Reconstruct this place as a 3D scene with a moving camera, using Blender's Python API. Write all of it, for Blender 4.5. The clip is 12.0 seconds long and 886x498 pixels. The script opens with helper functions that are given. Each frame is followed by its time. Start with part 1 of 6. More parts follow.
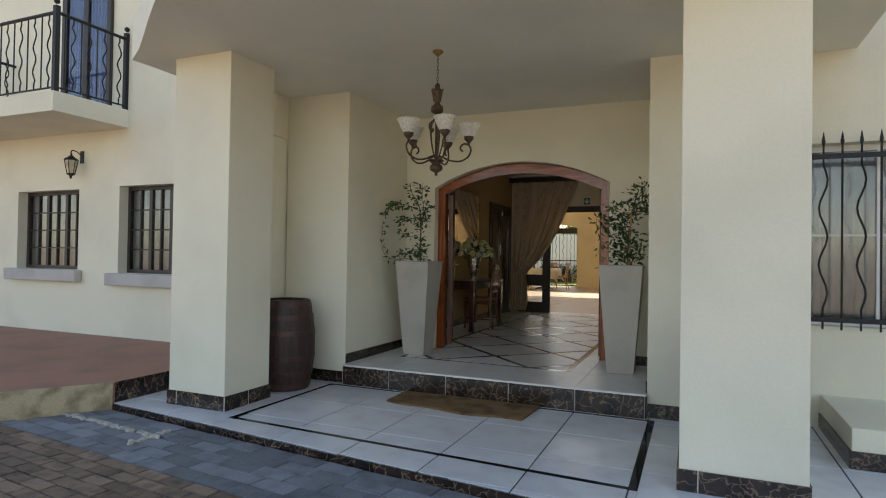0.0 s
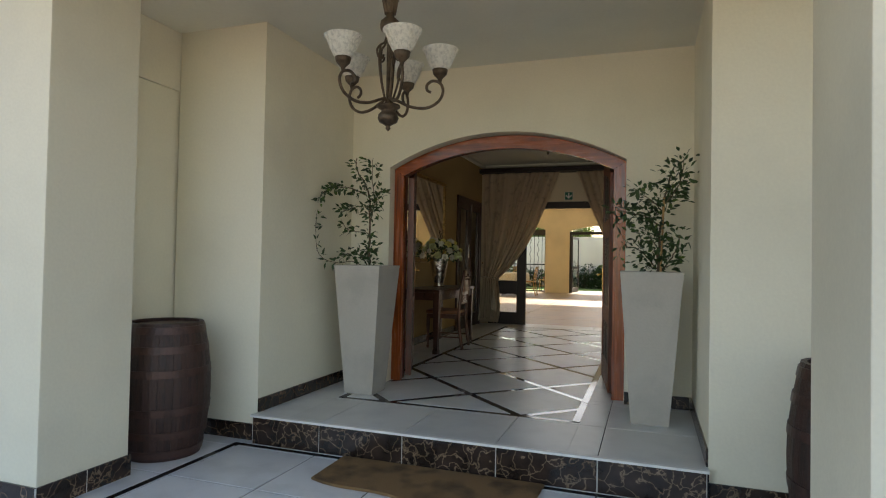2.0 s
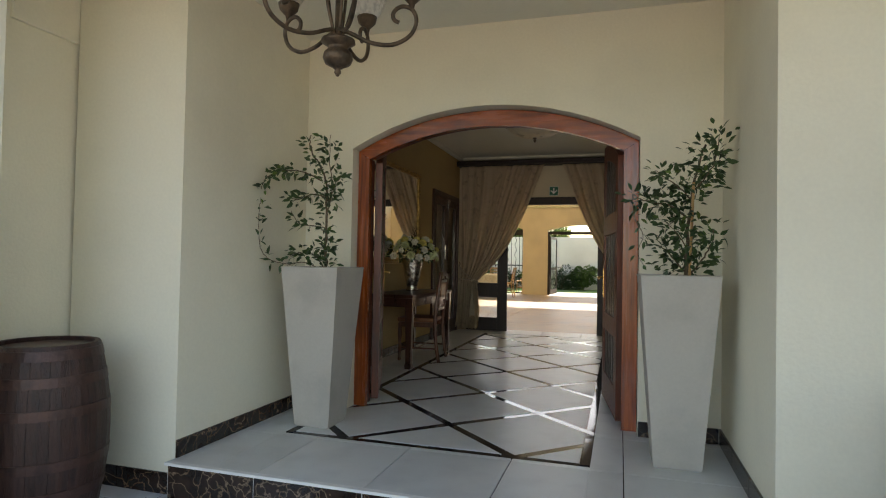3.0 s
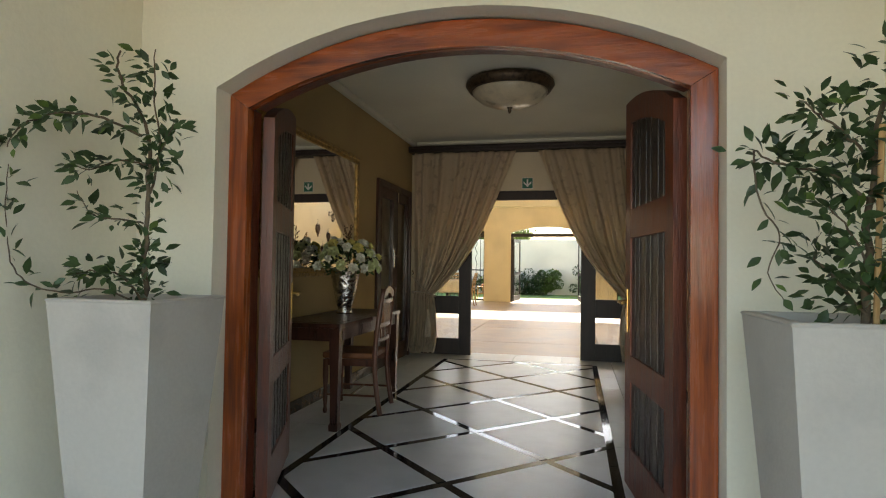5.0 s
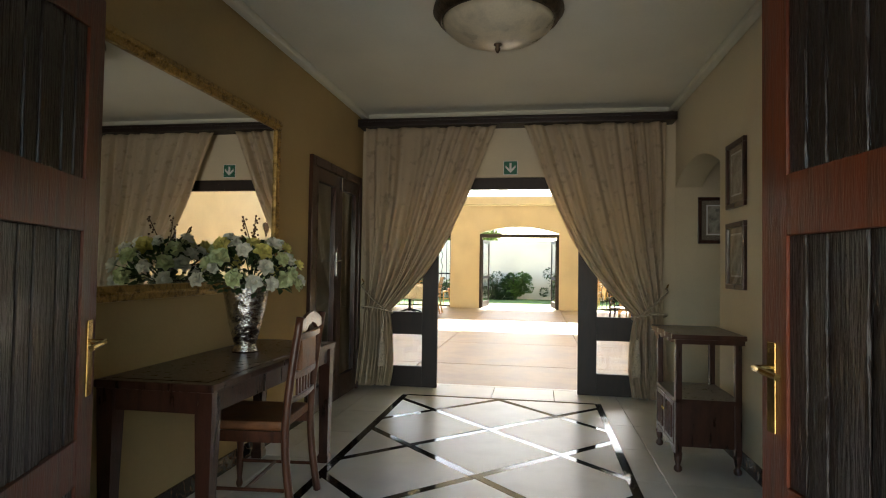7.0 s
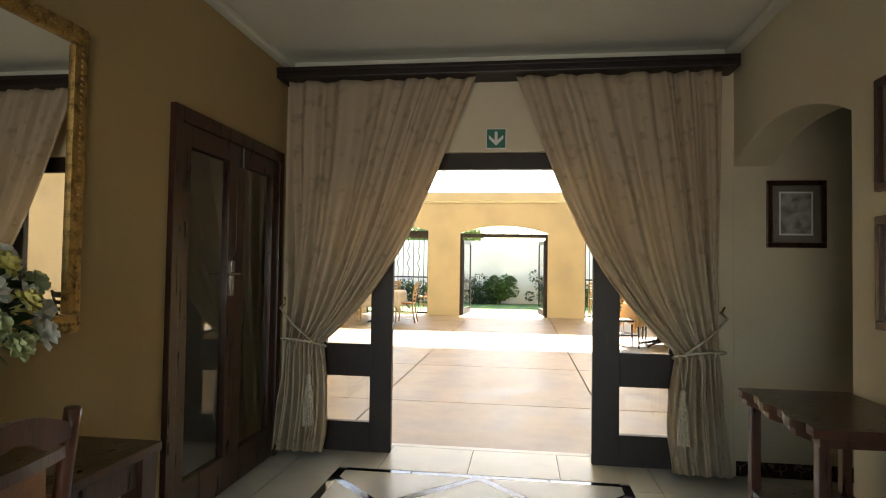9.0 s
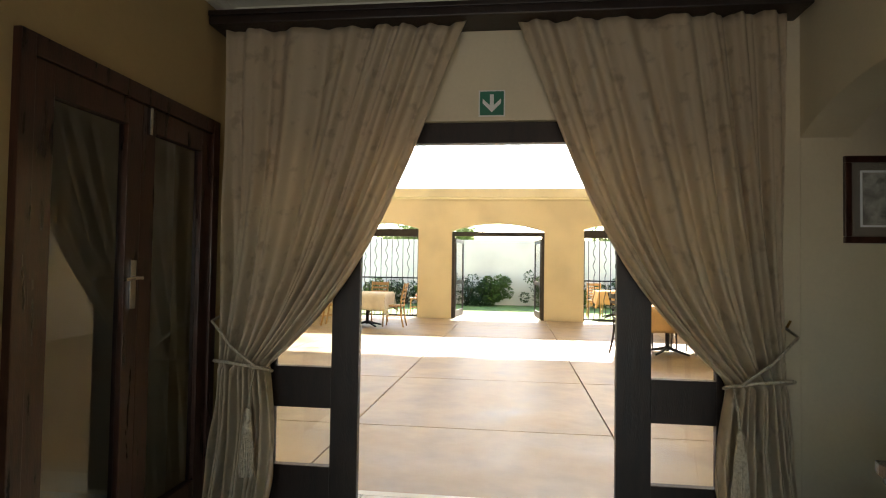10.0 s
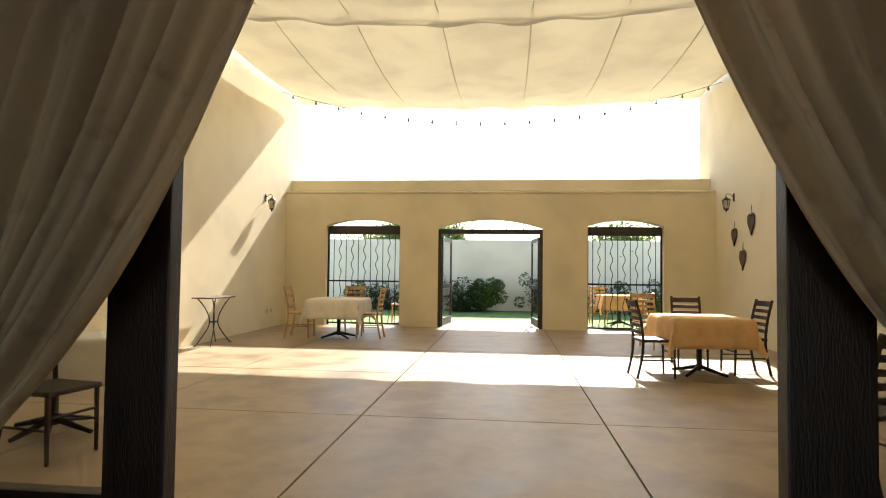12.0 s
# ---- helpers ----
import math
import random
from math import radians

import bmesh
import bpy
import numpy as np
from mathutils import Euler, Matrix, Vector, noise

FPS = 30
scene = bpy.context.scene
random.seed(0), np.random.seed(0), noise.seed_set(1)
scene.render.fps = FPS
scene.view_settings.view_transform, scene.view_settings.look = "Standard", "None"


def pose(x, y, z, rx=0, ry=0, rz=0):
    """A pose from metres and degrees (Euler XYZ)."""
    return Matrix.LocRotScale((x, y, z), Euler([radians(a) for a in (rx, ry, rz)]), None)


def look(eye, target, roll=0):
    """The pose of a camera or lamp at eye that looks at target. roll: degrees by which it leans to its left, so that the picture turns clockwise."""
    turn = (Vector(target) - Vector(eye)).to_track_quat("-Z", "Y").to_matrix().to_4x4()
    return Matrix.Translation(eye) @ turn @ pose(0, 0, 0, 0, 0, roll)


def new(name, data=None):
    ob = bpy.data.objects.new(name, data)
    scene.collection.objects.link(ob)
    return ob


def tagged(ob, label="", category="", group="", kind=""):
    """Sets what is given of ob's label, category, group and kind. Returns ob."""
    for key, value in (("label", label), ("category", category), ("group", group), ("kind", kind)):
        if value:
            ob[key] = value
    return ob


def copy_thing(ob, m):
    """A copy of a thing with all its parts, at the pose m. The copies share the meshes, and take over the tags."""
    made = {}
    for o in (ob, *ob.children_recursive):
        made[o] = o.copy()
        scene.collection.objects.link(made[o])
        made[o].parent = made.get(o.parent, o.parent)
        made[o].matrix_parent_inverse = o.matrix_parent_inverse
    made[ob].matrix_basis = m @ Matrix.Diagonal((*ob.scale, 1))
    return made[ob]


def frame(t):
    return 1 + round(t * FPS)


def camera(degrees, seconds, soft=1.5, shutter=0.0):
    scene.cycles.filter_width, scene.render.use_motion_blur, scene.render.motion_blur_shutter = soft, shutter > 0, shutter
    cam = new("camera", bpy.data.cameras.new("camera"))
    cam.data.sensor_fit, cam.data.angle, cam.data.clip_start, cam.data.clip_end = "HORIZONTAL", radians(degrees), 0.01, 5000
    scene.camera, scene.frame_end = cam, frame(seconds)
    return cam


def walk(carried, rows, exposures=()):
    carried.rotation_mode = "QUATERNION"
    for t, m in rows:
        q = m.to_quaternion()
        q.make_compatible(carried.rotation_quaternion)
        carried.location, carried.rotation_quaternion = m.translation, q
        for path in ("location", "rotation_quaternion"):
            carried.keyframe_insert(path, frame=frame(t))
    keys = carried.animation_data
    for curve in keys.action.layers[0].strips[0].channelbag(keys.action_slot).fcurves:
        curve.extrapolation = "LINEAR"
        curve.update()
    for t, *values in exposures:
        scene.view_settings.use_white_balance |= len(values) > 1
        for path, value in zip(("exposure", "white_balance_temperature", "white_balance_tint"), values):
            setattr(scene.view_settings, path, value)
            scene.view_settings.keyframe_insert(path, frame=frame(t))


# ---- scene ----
cam = camera(73.8, 12.0, soft=1.1)
PATH = [
    (0, (3.705, -6.726, 1.132), (2.92, -4.887, 1.161), 0.9),
    (0.5, (3.521, -6.313, 1.122), (2.753, -4.467, 1.156), 1.0),
    (1, (3.334, -5.903, 1.125), (2.594, -4.046, 1.164), 1.1),
    (1.5, (3.166, -5.48, 1.13), (2.468, -3.606, 1.17), 1.1),
    (2, (3.011, -5.036, 1.129), (2.352, -3.148, 1.171), 1.1),
    (2.5, (2.86, -4.602, 1.128), (2.238, -2.701, 1.173), 1.1),
    (3, (2.71, -4.16, 1.13), (2.134, -2.245, 1.176), 1.1),
    (3.2, (2.671, -3.994, 1.136), (2.111, -2.075, 1.186), 0.9),
    (5, (2.291, -2.334, 1.215), (1.852, -0.384, 1.272), 0.8),
    (5.5, (2.196, -1.945, 1.223), (1.788, 0.012, 1.281), 0.8),
    (6.5, (2.028, -1.042, 1.254), (1.676, 0.925, 1.317), 0.8),
    (7, (1.956, -0.589, 1.285), (1.635, 1.384, 1.347), 0.9),
    (9, (1.849, 1.292, 1.39), (1.584, 3.274, 1.452), 0.9),
    (9.5, (1.818, 1.78, 1.4), (1.565, 3.763, 1.46), 0.9),
    (10, (1.795, 2.256, 1.4), (1.552, 4.24, 1.462), 0.9),
    (10.5, (1.779, 2.752, 1.403), (1.546, 4.737, 1.467), 0.8),
    (11, (1.761, 3.258, 1.408), (1.537, 5.244, 1.472), 0.7),
    (11.5, (1.729, 3.735, 1.387), (1.511, 5.722, 1.455), 0.8),
    (12, (1.736, 4.245, 1.373), (1.519, 6.232, 1.446), 0.7),
]
EXPO = [(0, 1.0, 7700, 14), (2, 1.25, 7600, 13), (3, 1.52, 7500, 13), (5, 2.1, 7300, 11), (7, 2.5, 7000, 9), (9, 2.6, 6900, 9), (10.5, 2.27, 6900, 9), (11.5, 1.8, 6800, 8), (12, 1.5, 6800, 8)]
walk(cam, [(t, look(eye, target, roll)) for t, eye, target, roll in PATH], EXPO)

# ---- world and sun ----
SUN_WAY = Vector((0.20, 1.42, 1.092)).normalized()
world = bpy.data.worlds.new("world")
scene.world = world
world.use_nodes = True
wn = world.node_tree.nodes
sky = wn.new("ShaderNodeTexSky")
sky.sky_type = "NISHITA"
sky.sun_disc = False
sky.sun_elevation = math.asin(SUN_WAY.z)
sky.sun_rotation = math.atan2(SUN_WAY.x, SUN_WAY.y)
world.node_tree.links.new(sky.outputs[0], wn["Background"].inputs[0])
wn["Background"].inputs[1].default_value = 0.15
sun = new("sun", bpy.data.lights.new("sun", "SUN"))
sun.data.energy = 5.0
sun.data.angle = radians(0.6)
sun.data.color = (1.0, 0.94, 0.85)
sun.matrix_world = look(SUN_WAY * 40, (0, 0, 0))


# added fill lamp for daylight through the entrance opening, aimed at the hall curtains
door_light = new("entrance_fill", bpy.data.lights.new("entrance_fill", "AREA"))
door_light.data.shape = "RECTANGLE"
door_light.data.size, door_light.data.size_y = 1.8, 1.7
door_light.data.energy = 1.05
door_light.data.spread = radians(70)
door_light.data.color = (1.0, 0.97, 0.92)
door_light.matrix_world = look((1.77, 0.16, 1.1), (1.70, 5.5, 2.2))

# ---- materials ----
def material(name, colour, rough=0.6, metal=0.0, vary=0.12, scale=6.0, bump=0.15, fine=90.0, stretch=(1, 1, 1), dark=None,
             spots=0.5, per_object=0.0, coat=0.0, transmission=0.0, sheen=0.0, translucent=0.0, emission=None, world_space=False, rough_vary=0.1):
    """A surface with two scales of colour change, grain and relief."""
    m = bpy.data.materials.new(name)
    m.use_nodes = True
    nodes, links = m.node_tree.nodes, m.node_tree.links
    b = nodes["Principled BSDF"]
    b.inputs["Roughness"].default_value = rough
    b.inputs["Metallic"].default_value = metal
    b.inputs["Coat Weight"].default_value = coat
    b.inputs["Coat Roughness"].default_value = 0.12
    b.inputs["Transmission Weight"].default_value = transmission
    b.inputs["Sheen Weight"].default_value = sheen
    co = nodes.new("ShaderNodeTexCoord")
    mp = nodes.new("ShaderNodeMapping")
    mp.inputs["Scale"].default_value = stretch
    if world_space:
        geo = nodes.new("ShaderNodeNewGeometry")
        links.new(geo.outputs["Position"], mp.inputs["Vector"])
    else:
        links.new(co.outputs["Object"], mp.inputs["Vector"])
    big = nodes.new("ShaderNodeTexNoise")
    big.inputs["Scale"].default_value = scale
    big.inputs["Detail"].default_value = 5
    links.new(mp.outputs[0], big.inputs["Vector"])
    small = nodes.new("ShaderNodeTexNoise")
    small.inputs["Scale"].default_value = fine
    small.inputs["Detail"].default_value = 4
    links.new(mp.outputs[0], small.inputs["Vector"])
    ramp = nodes.new("ShaderNodeValToRGB")
    lo = dark or tuple(c * (1 - vary * 1.6) for c in colour)
    hi = tuple(min(1, c * (1 + vary * 0.7)) for c in colour)
    ramp.color_ramp.elements[0].position = 0.32
    ramp.color_ramp.elements[1].position = 0.32 + 0.45 * max(0.2, spots)
    ramp.color_ramp.elements[0].color = (*lo, 1)
    ramp.color_ramp.elements[1].color = (*hi, 1)
    links.new(big.outputs["Fac"], ramp.inputs["Fac"])
    hsv = nodes.new("ShaderNodeHueSaturation")
    links.new(ramp.outputs["Color"], hsv.inputs["Color"])
    val = nodes.new("ShaderNodeMapRange")
    val.inputs["To Min"].default_value = 1 - vary
    val.inputs["To Max"].default_value = 1 + vary
    links.new(small.outputs["Fac"], val.inputs["Value"])
    if per_object:
        info = nodes.new("ShaderNodeObjectInfo")
        mr = nodes.new("ShaderNodeMapRange")
        mr.inputs["To Min"].default_value = 1 - per_object
        mr.inputs["To Max"].default_value = 1 + per_object
        links.new(info.outputs["Random"], mr.inputs["Value"])
        mul = nodes.new("ShaderNodeMath")
        mul.operation = "MULTIPLY"
        links.new(mr.outputs[0], mul.inputs[0])
        links.new(val.outputs[0], mul.inputs[1])
        links.new(mul.outputs[0], hsv.inputs["Value"])
    else:
        links.new(val.outputs[0], hsv.inputs["Value"])
    links.new(hsv.outputs["Color"], b.inputs["Base Color"])
    rr = nodes.new("ShaderNodeMapRange")
    rr.inputs["To Min"].default_value = max(0.0, rough - rough_vary)
    rr.inputs["To Max"].default_value = min(1.0, rough + rough_vary)
    links.new(big.outputs["Fac"], rr.inputs["Value"])
    links.new(rr.outputs[0], b.inputs["Roughness"])
    if bump:
        bp = nodes.new("ShaderNodeBump")
        bp.inputs["Strength"].default_value = bump
        bp.inputs["Distance"].default_value = 0.01
        add = nodes.new("ShaderNodeMath")
        add.inputs[1].default_value = 0.0
        links.new(small.outputs["Fac"], add.inputs[0])
        links.new(big.outputs["Fac"], add.inputs[1])
        links.new(add.outputs[0], bp.inputs["Height"])
        links.new(bp.outputs[0], b.inputs["Normal"])
    if emission:
        b.inputs["Emission Color"].default_value = (*emission[:3], 1)
        b.inputs["Emission Strength"].default_value = emission[3]
    if translucent:
        out = nodes["Material Output"]
        tr = nodes.new("ShaderNodeBsdfTranslucent")
        links.new(hsv.outputs["Color"], tr.inputs["Color"])
        mix = nodes.new("ShaderNodeMixShader")
        mix.inputs[0].default_value = translucent
        links.new(b.outputs[0], mix.inputs[1])
        links.new(tr.outputs[0], mix.inputs[2])
        links.new(mix.outputs[0], out.inputs["Surface"])
    return m


def marble(name, base, vein, rough):
    m = bpy.data.materials.new(name)
    m.use_nodes = True
    nodes, links = m.node_tree.nodes, m.node_tree.links
    b = nodes["Principled BSDF"]
    b.inputs["Roughness"].default_value = rough
    geo = nodes.new("ShaderNodeNewGeometry")
    warp = nodes.new("ShaderNodeTexNoise")
    warp.inputs["Scale"].default_value = 7
    warp.inputs["Detail"].default_value = 6
    links.new(geo.outputs["Position"], warp.inputs["Vector"])
    mixv = nodes.new("ShaderNodeMixRGB")
    mixv.inputs[0].default_value = 0.25
    links.new(geo.outputs["Position"], mixv.inputs[1])
    links.new(warp.outputs["Color"], mixv.inputs[2])
    vor = nodes.new("ShaderNodeTexVoronoi")
    vor.feature = "DISTANCE_TO_EDGE"
    vor.inputs["Scale"].default_value = 12
    links.new(mixv.outputs[0], vor.inputs["Vector"])
    ramp = nodes.new("ShaderNodeValToRGB")
    e = ramp.color_ramp.elements
    e[0].position, e[1].position = 0.0, 0.05
    e[0].color, e[1].color = (*vein, 1), (0, 0, 0, 1)
    links.new(vor.outputs["Distance"], ramp.inputs["Fac"])
    body = nodes.new("ShaderNodeValToRGB")
    body.color_ramp.elements[0].position = 0.4
    body.color_ramp.elements[0].color = (*base, 1)
    body.color_ramp.elements[1].position = 0.75
    body.color_ramp.elements[1].color = (*[c * 3.2 for c in base], 1)
    links.new(warp.outputs["Fac"], body.inputs["Fac"])
    mask = nodes.new("ShaderNodeMath")
    mask.operation = "MULTIPLY"
    links.new(warp.outputs["Fac"], mask.inputs[0])
    mask.inputs[1].default_value = 1.1
    mix = nodes.new("ShaderNodeMixRGB")
    mix.blend_type = "ADD"
    links.new(mask.outputs[0], mix.inputs[0])
    links.new(body.outputs[0], mix.inputs[1])
    links.new(ramp.outputs[0], mix.inputs[2])
    links.new(mix.outputs[0], b.inputs["Base Color"])
    return m


M = {}
M["plaster"] = material("cream_plaster", (0.79, 0.755, 0.615), 0.85, vary=0.05, scale=0.9, bump=0.12, fine=55, world_space=True)
M["plaster_in"] = material("beige_interior_plaster", (0.46, 0.335, 0.155), 0.8, vary=0.05, scale=1.1, bump=0.1, fine=50, world_space=True)
M["plaster_pale"] = material("pale_cream_interior_plaster", (0.72, 0.635, 0.46), 0.8, vary=0.05, scale=1.1, bump=0.1, fine=50, world_space=True)
M["court_plaster"] = material("warm_yellow_plaster", (0.74, 0.65, 0.47), 0.85, vary=0.06, scale=0.8, bump=0.14, fine=45, world_space=True)
M["ceiling"] = material("ceiling_paint", (0.80, 0.785, 0.68), 0.85, vary=0.04, scale=0.8, bump=0.08, fine=40, world_space=True)
M["sill"] = material("painted_sill", (0.50, 0.48, 0.46), 0.8, vary=0.08, scale=3, bump=0.2, world_space=True)
M["tile"] = material("pale_porcelain_tile", (0.70, 0.72, 0.75), 0.22, vary=0.05, scale=5, bump=0.02, fine=120, per_object=0.05, world_space=True, rough_vary=0.06)
M["tile_hall"] = material("polished_beige_tile", (0.64, 0.65, 0.64), 0.34, vary=0.05, scale=4, bump=0.015, fine=110, per_object=0.05, world_space=True, rough_vary=0.05)
M["grout"] = material("dark_grout", (0.045, 0.045, 0.05), 0.8, vary=0.15, scale=20, world_space=True)
M["grout_pale"] = material("pale_grout", (0.55, 0.54, 0.5), 0.8, vary=0.1, scale=20, world_space=True)
M["black_stone"] = material("black_granite", (0.010, 0.011, 0.014), 0.07, vary=0.3, scale=30, bump=0.0, fine=200, world_space=True, rough_vary=0.03)
M["marble"] = marble("dark_emperador_marble", (0.016, 0.010, 0.008), (0.35, 0.25, 0.16), 0.2)
M["slate"] = material("slate_paver", (0.19, 0.21, 0.24), 0.7, vary=0.15, scale=7, bump=0.5, fine=45, per_object=0.28, world_space=True)
M["brick_pave"] = material("brown_brick_paver", (0.22, 0.155, 0.11), 0.85, vary=0.22, scale=9, bump=0.7, fine=50, per_object=0.35, world_space=True)
M["pebble"] = material("pale_pebble", (0.45, 0.42, 0.37), 0.8, vary=0.2, scale=30, bump=0.3, per_object=0.25)
M["soil"] = material("sandy_ground", (0.36, 0.28, 0.20), 0.95, vary=0.25, scale=3, bump=0.6, fine=40, world_space=True)
M["terrace"] = material("red_screed", (0.33, 0.155, 0.11), 0.55, vary=0.15, scale=1.7, bump=0.2, fine=25, world_space=True, dark=(0.24, 0.12, 0.09))
M["kerb"] = material("stained_cream_kerb", (0.42, 0.34, 0.22), 0.9, vary=0.3, scale=5, bump=0.4, world_space=True, dark=(0.2, 0.15, 0.09))
M["screed"] = material("honey_screed_floor", (0.30, 0.225, 0.145), 0.42, vary=0.16, scale=1.6, bump=0.3, fine=6, world_space=True, dark=(0.20, 0.145, 0.09), rough_vary=0.16)
M["joint"] = material("floor_joint", (0.05, 0.035, 0.025), 0.9, vary=0.2, scale=20, world_space=True)
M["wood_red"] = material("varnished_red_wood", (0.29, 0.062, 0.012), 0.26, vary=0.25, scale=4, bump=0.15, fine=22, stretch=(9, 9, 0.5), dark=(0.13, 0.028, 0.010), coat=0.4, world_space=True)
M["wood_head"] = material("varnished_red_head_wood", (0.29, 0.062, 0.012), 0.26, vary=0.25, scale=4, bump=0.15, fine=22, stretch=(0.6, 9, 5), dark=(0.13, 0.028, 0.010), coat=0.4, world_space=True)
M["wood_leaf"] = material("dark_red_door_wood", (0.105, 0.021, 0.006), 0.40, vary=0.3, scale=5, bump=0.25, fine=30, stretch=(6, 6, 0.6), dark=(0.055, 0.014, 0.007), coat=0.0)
M["wood_door"] = material("dark_weathered_door_wood", (0.012, 0.006, 0.004), 0.33, vary=0.4, scale=5, bump=1.0, fine=13, stretch=(9, 9, 0.7), coat=0.08, per_object=0.25)
M["wood_dark"] = material("dark_mahogany", (0.050, 0.018, 0.011), 0.3, vary=0.3, scale=5, bump=0.12, fine=40, stretch=(5, 5, 0.8), coat=0.2)
M["wood_chair"] = material("brown_chair_wood", (0.095, 0.032, 0.015), 0.32, vary=0.3, scale=5, bump=0.15, fine=40, stretch=(5, 5, 0.8), coat=0.2)
M["wood_black"] = material("near_black_wood", (0.015, 0.0065, 0.0045), 0.45, vary=0.3, scale=6, bump=0.2, fine=40, stretch=(5, 5, 0.8))
M["wood_pale"] = material("pale_pine", (0.48, 0.29, 0.12), 0.5, vary=0.2, scale=5, bump=0.1, fine=40, stretch=(5, 5, 0.8))
M["leather"] = material("tan_leather", (0.22, 0.085, 0.03), 0.45, vary=0.2, scale=9, bump=0.3, fine=120)
M["barrel"] = material("stained_oak_staves", (0.045, 0.020, 0.015), 0.5, vary=0.3, scale=6, bump=0.4, fine=40, stretch=(6, 6, 0.7), per_object=0.15)
M["hoop"] = material("barrel_hoop", (0.075, 0.040, 0.033), 0.42, metal=0.35, vary=0.25, scale=12, bump=0.15)
M["iron"] = material("black_iron", (0.018, 0.018, 0.020), 0.5, metal=0.3, vary=0.2, scale=25, bump=0.1)
M["frame_dark"] = material("dark_window_frame", (0.035, 0.028, 0.024), 0.45, vary=0.2, scale=12, bump=0.1)
M["bronze"] = material("aged_bronze", (0.085, 0.058, 0.036), 0.45, metal=0.6, vary=0.35, scale=25, bump=0.3)
M["brass"] = material("polished_brass", (0.55, 0.36, 0.12), 0.22, metal=1.0, vary=0.15, scale=20, bump=0.05)
M["gilt"] = material("gilt_frame", (0.42, 0.28, 0.10), 0.35, metal=0.85, vary=0.3, scale=30, bump=0.4, fine=120)
M["chrome"] = material("steel", (0.6, 0.6, 0.6), 0.2, metal=1.0, vary=0.05, scale=20, bump=0.0)
M["vase"] = material("hammered_silver", (0.60, 0.58, 0.55), 0.22, metal=1.0, vary=0.35, scale=14, bump=1.0, fine=42)
M["mirror"] = material("mirror_glass", (0.86, 0.87, 0.86), 0.015, metal=1.0, vary=0.0, bump=0.0, rough_vary=0.0)
M["glass"] = material("window_glass", (0.95, 0.97, 0.98), 0.0, vary=0.0, bump=0.0, transmission=1.0, rough_vary=0.0)
M["shade_glass"] = material("white_lattice_glass", (0.80, 0.77, 0.68), 0.35, vary=0.12, scale=60, bump=0.5, fine=70, translucent=0.25)
M["lamp_glass"] = material("alabaster_glass", (0.70, 0.62, 0.46), 0.3, vary=0.12, scale=8, bump=0.05, translucent=0.2)
M["pot"] = material("grey_cement_pot", (0.47, 0.44, 0.39), 0.85, vary=0.06, scale=4, bump=0.15, fine=60, world_space=True)
M["leaf"] = material("dark_green_leaf", (0.045, 0.085, 0.028), 0.4, vary=0.3, scale=9, bump=0.1, world_space=True, dark=(0.022, 0.045, 0.016), translucent=0.2)
M["leaf_light"] = material("yellow_green_leaf", (0.10, 0.17, 0.035), 0.4, vary=0.3, scale=9, bump=0.1, world_space=True, translucent=0.25)
M["stem"] = material("brown_stem", (0.12, 0.09, 0.055), 0.8, vary=0.3, scale=20, bump=0.4)
M["black_stone"].node_tree.nodes["Principled BSDF"].inputs["Specular IOR Level"].default_value = 0.13
M["mat"] = material("worn_coir_mat", (0.20, 0.115, 0.05), 0.95, vary=0.3, scale=6, bump=1.0, fine=160, world_space=True)
M["curtain"] = material("damask_curtain", (0.68, 0.575, 0.42), 0.72, vary=0.08, scale=11, bump=0.12, fine=260, dark=(0.56, 0.46, 0.325), sheen=0.2, spots=0.25, translucent=0.42)
M["rope"] = material("cream_cord", (0.55, 0.48, 0.36), 0.8, vary=0.15, scale=60, bump=0.6, fine=150)
M["cloth"] = material("white_tablecloth", (0.80, 0.76, 0.68), 0.85, vary=0.05, scale=7, bump=0.15, fine=200, translucent=0.15)
M["cloth_peach"] = material("peach_tablecloth", (0.80, 0.52, 0.26), 0.85, vary=0.06, scale=7, bump=0.15, fine=200, translucent=0.15)
M["sail"] = material("cream_shade_cloth", (0.80, 0.75, 0.62), 0.85, vary=0.05, scale=1.2, bump=0.1, fine=120, translucent=0.40, world_space=True)
M["white_petal"] = material("white_petal", (0.80, 0.80, 0.70), 0.6, vary=0.08, scale=30, bump=0.1, translucent=0.25)
M["yellow_petal"] = material("yellow_petal", (0.72, 0.66, 0.22), 0.6, vary=0.12, scale=30, bump=0.1, translucent=0.25)
M["green_petal"] = material("pale_green_petal", (0.62, 0.68, 0.38), 0.6, vary=0.12, scale=30, bump=0.1, translucent=0.25)
M["sign_green"] = material("green_sign", (0.02, 0.16, 0.10), 0.4, vary=0.05, scale=10, bump=0.0)
M["white_paint"] = material("white_paint", (0.80, 0.80, 0.78), 0.5, vary=0.04, scale=10, bump=0.03)
M["garden_wall"] = material("white_garden_wall", (0.80, 0.79, 0.74), 0.85, vary=0.05, scale=0.7, bump=0.15, fine=40, world_space=True)
M["lawn"] = material("mown_lawn", (0.13, 0.22, 0.055), 0.9, vary=0.3, scale=2.5, bump=0.8, fine=90, world_space=True)
M["net"] = material("sheer_net_curtain", (0.75, 0.74, 0.72), 0.8, vary=0.06, scale=10, bump=0.1, translucent=0.4)
M["blue_curtain"] = material("blue_door_curtain", (0.03, 0.06, 0.22), 0.6, vary=0.2, scale=5, bump=0.1)
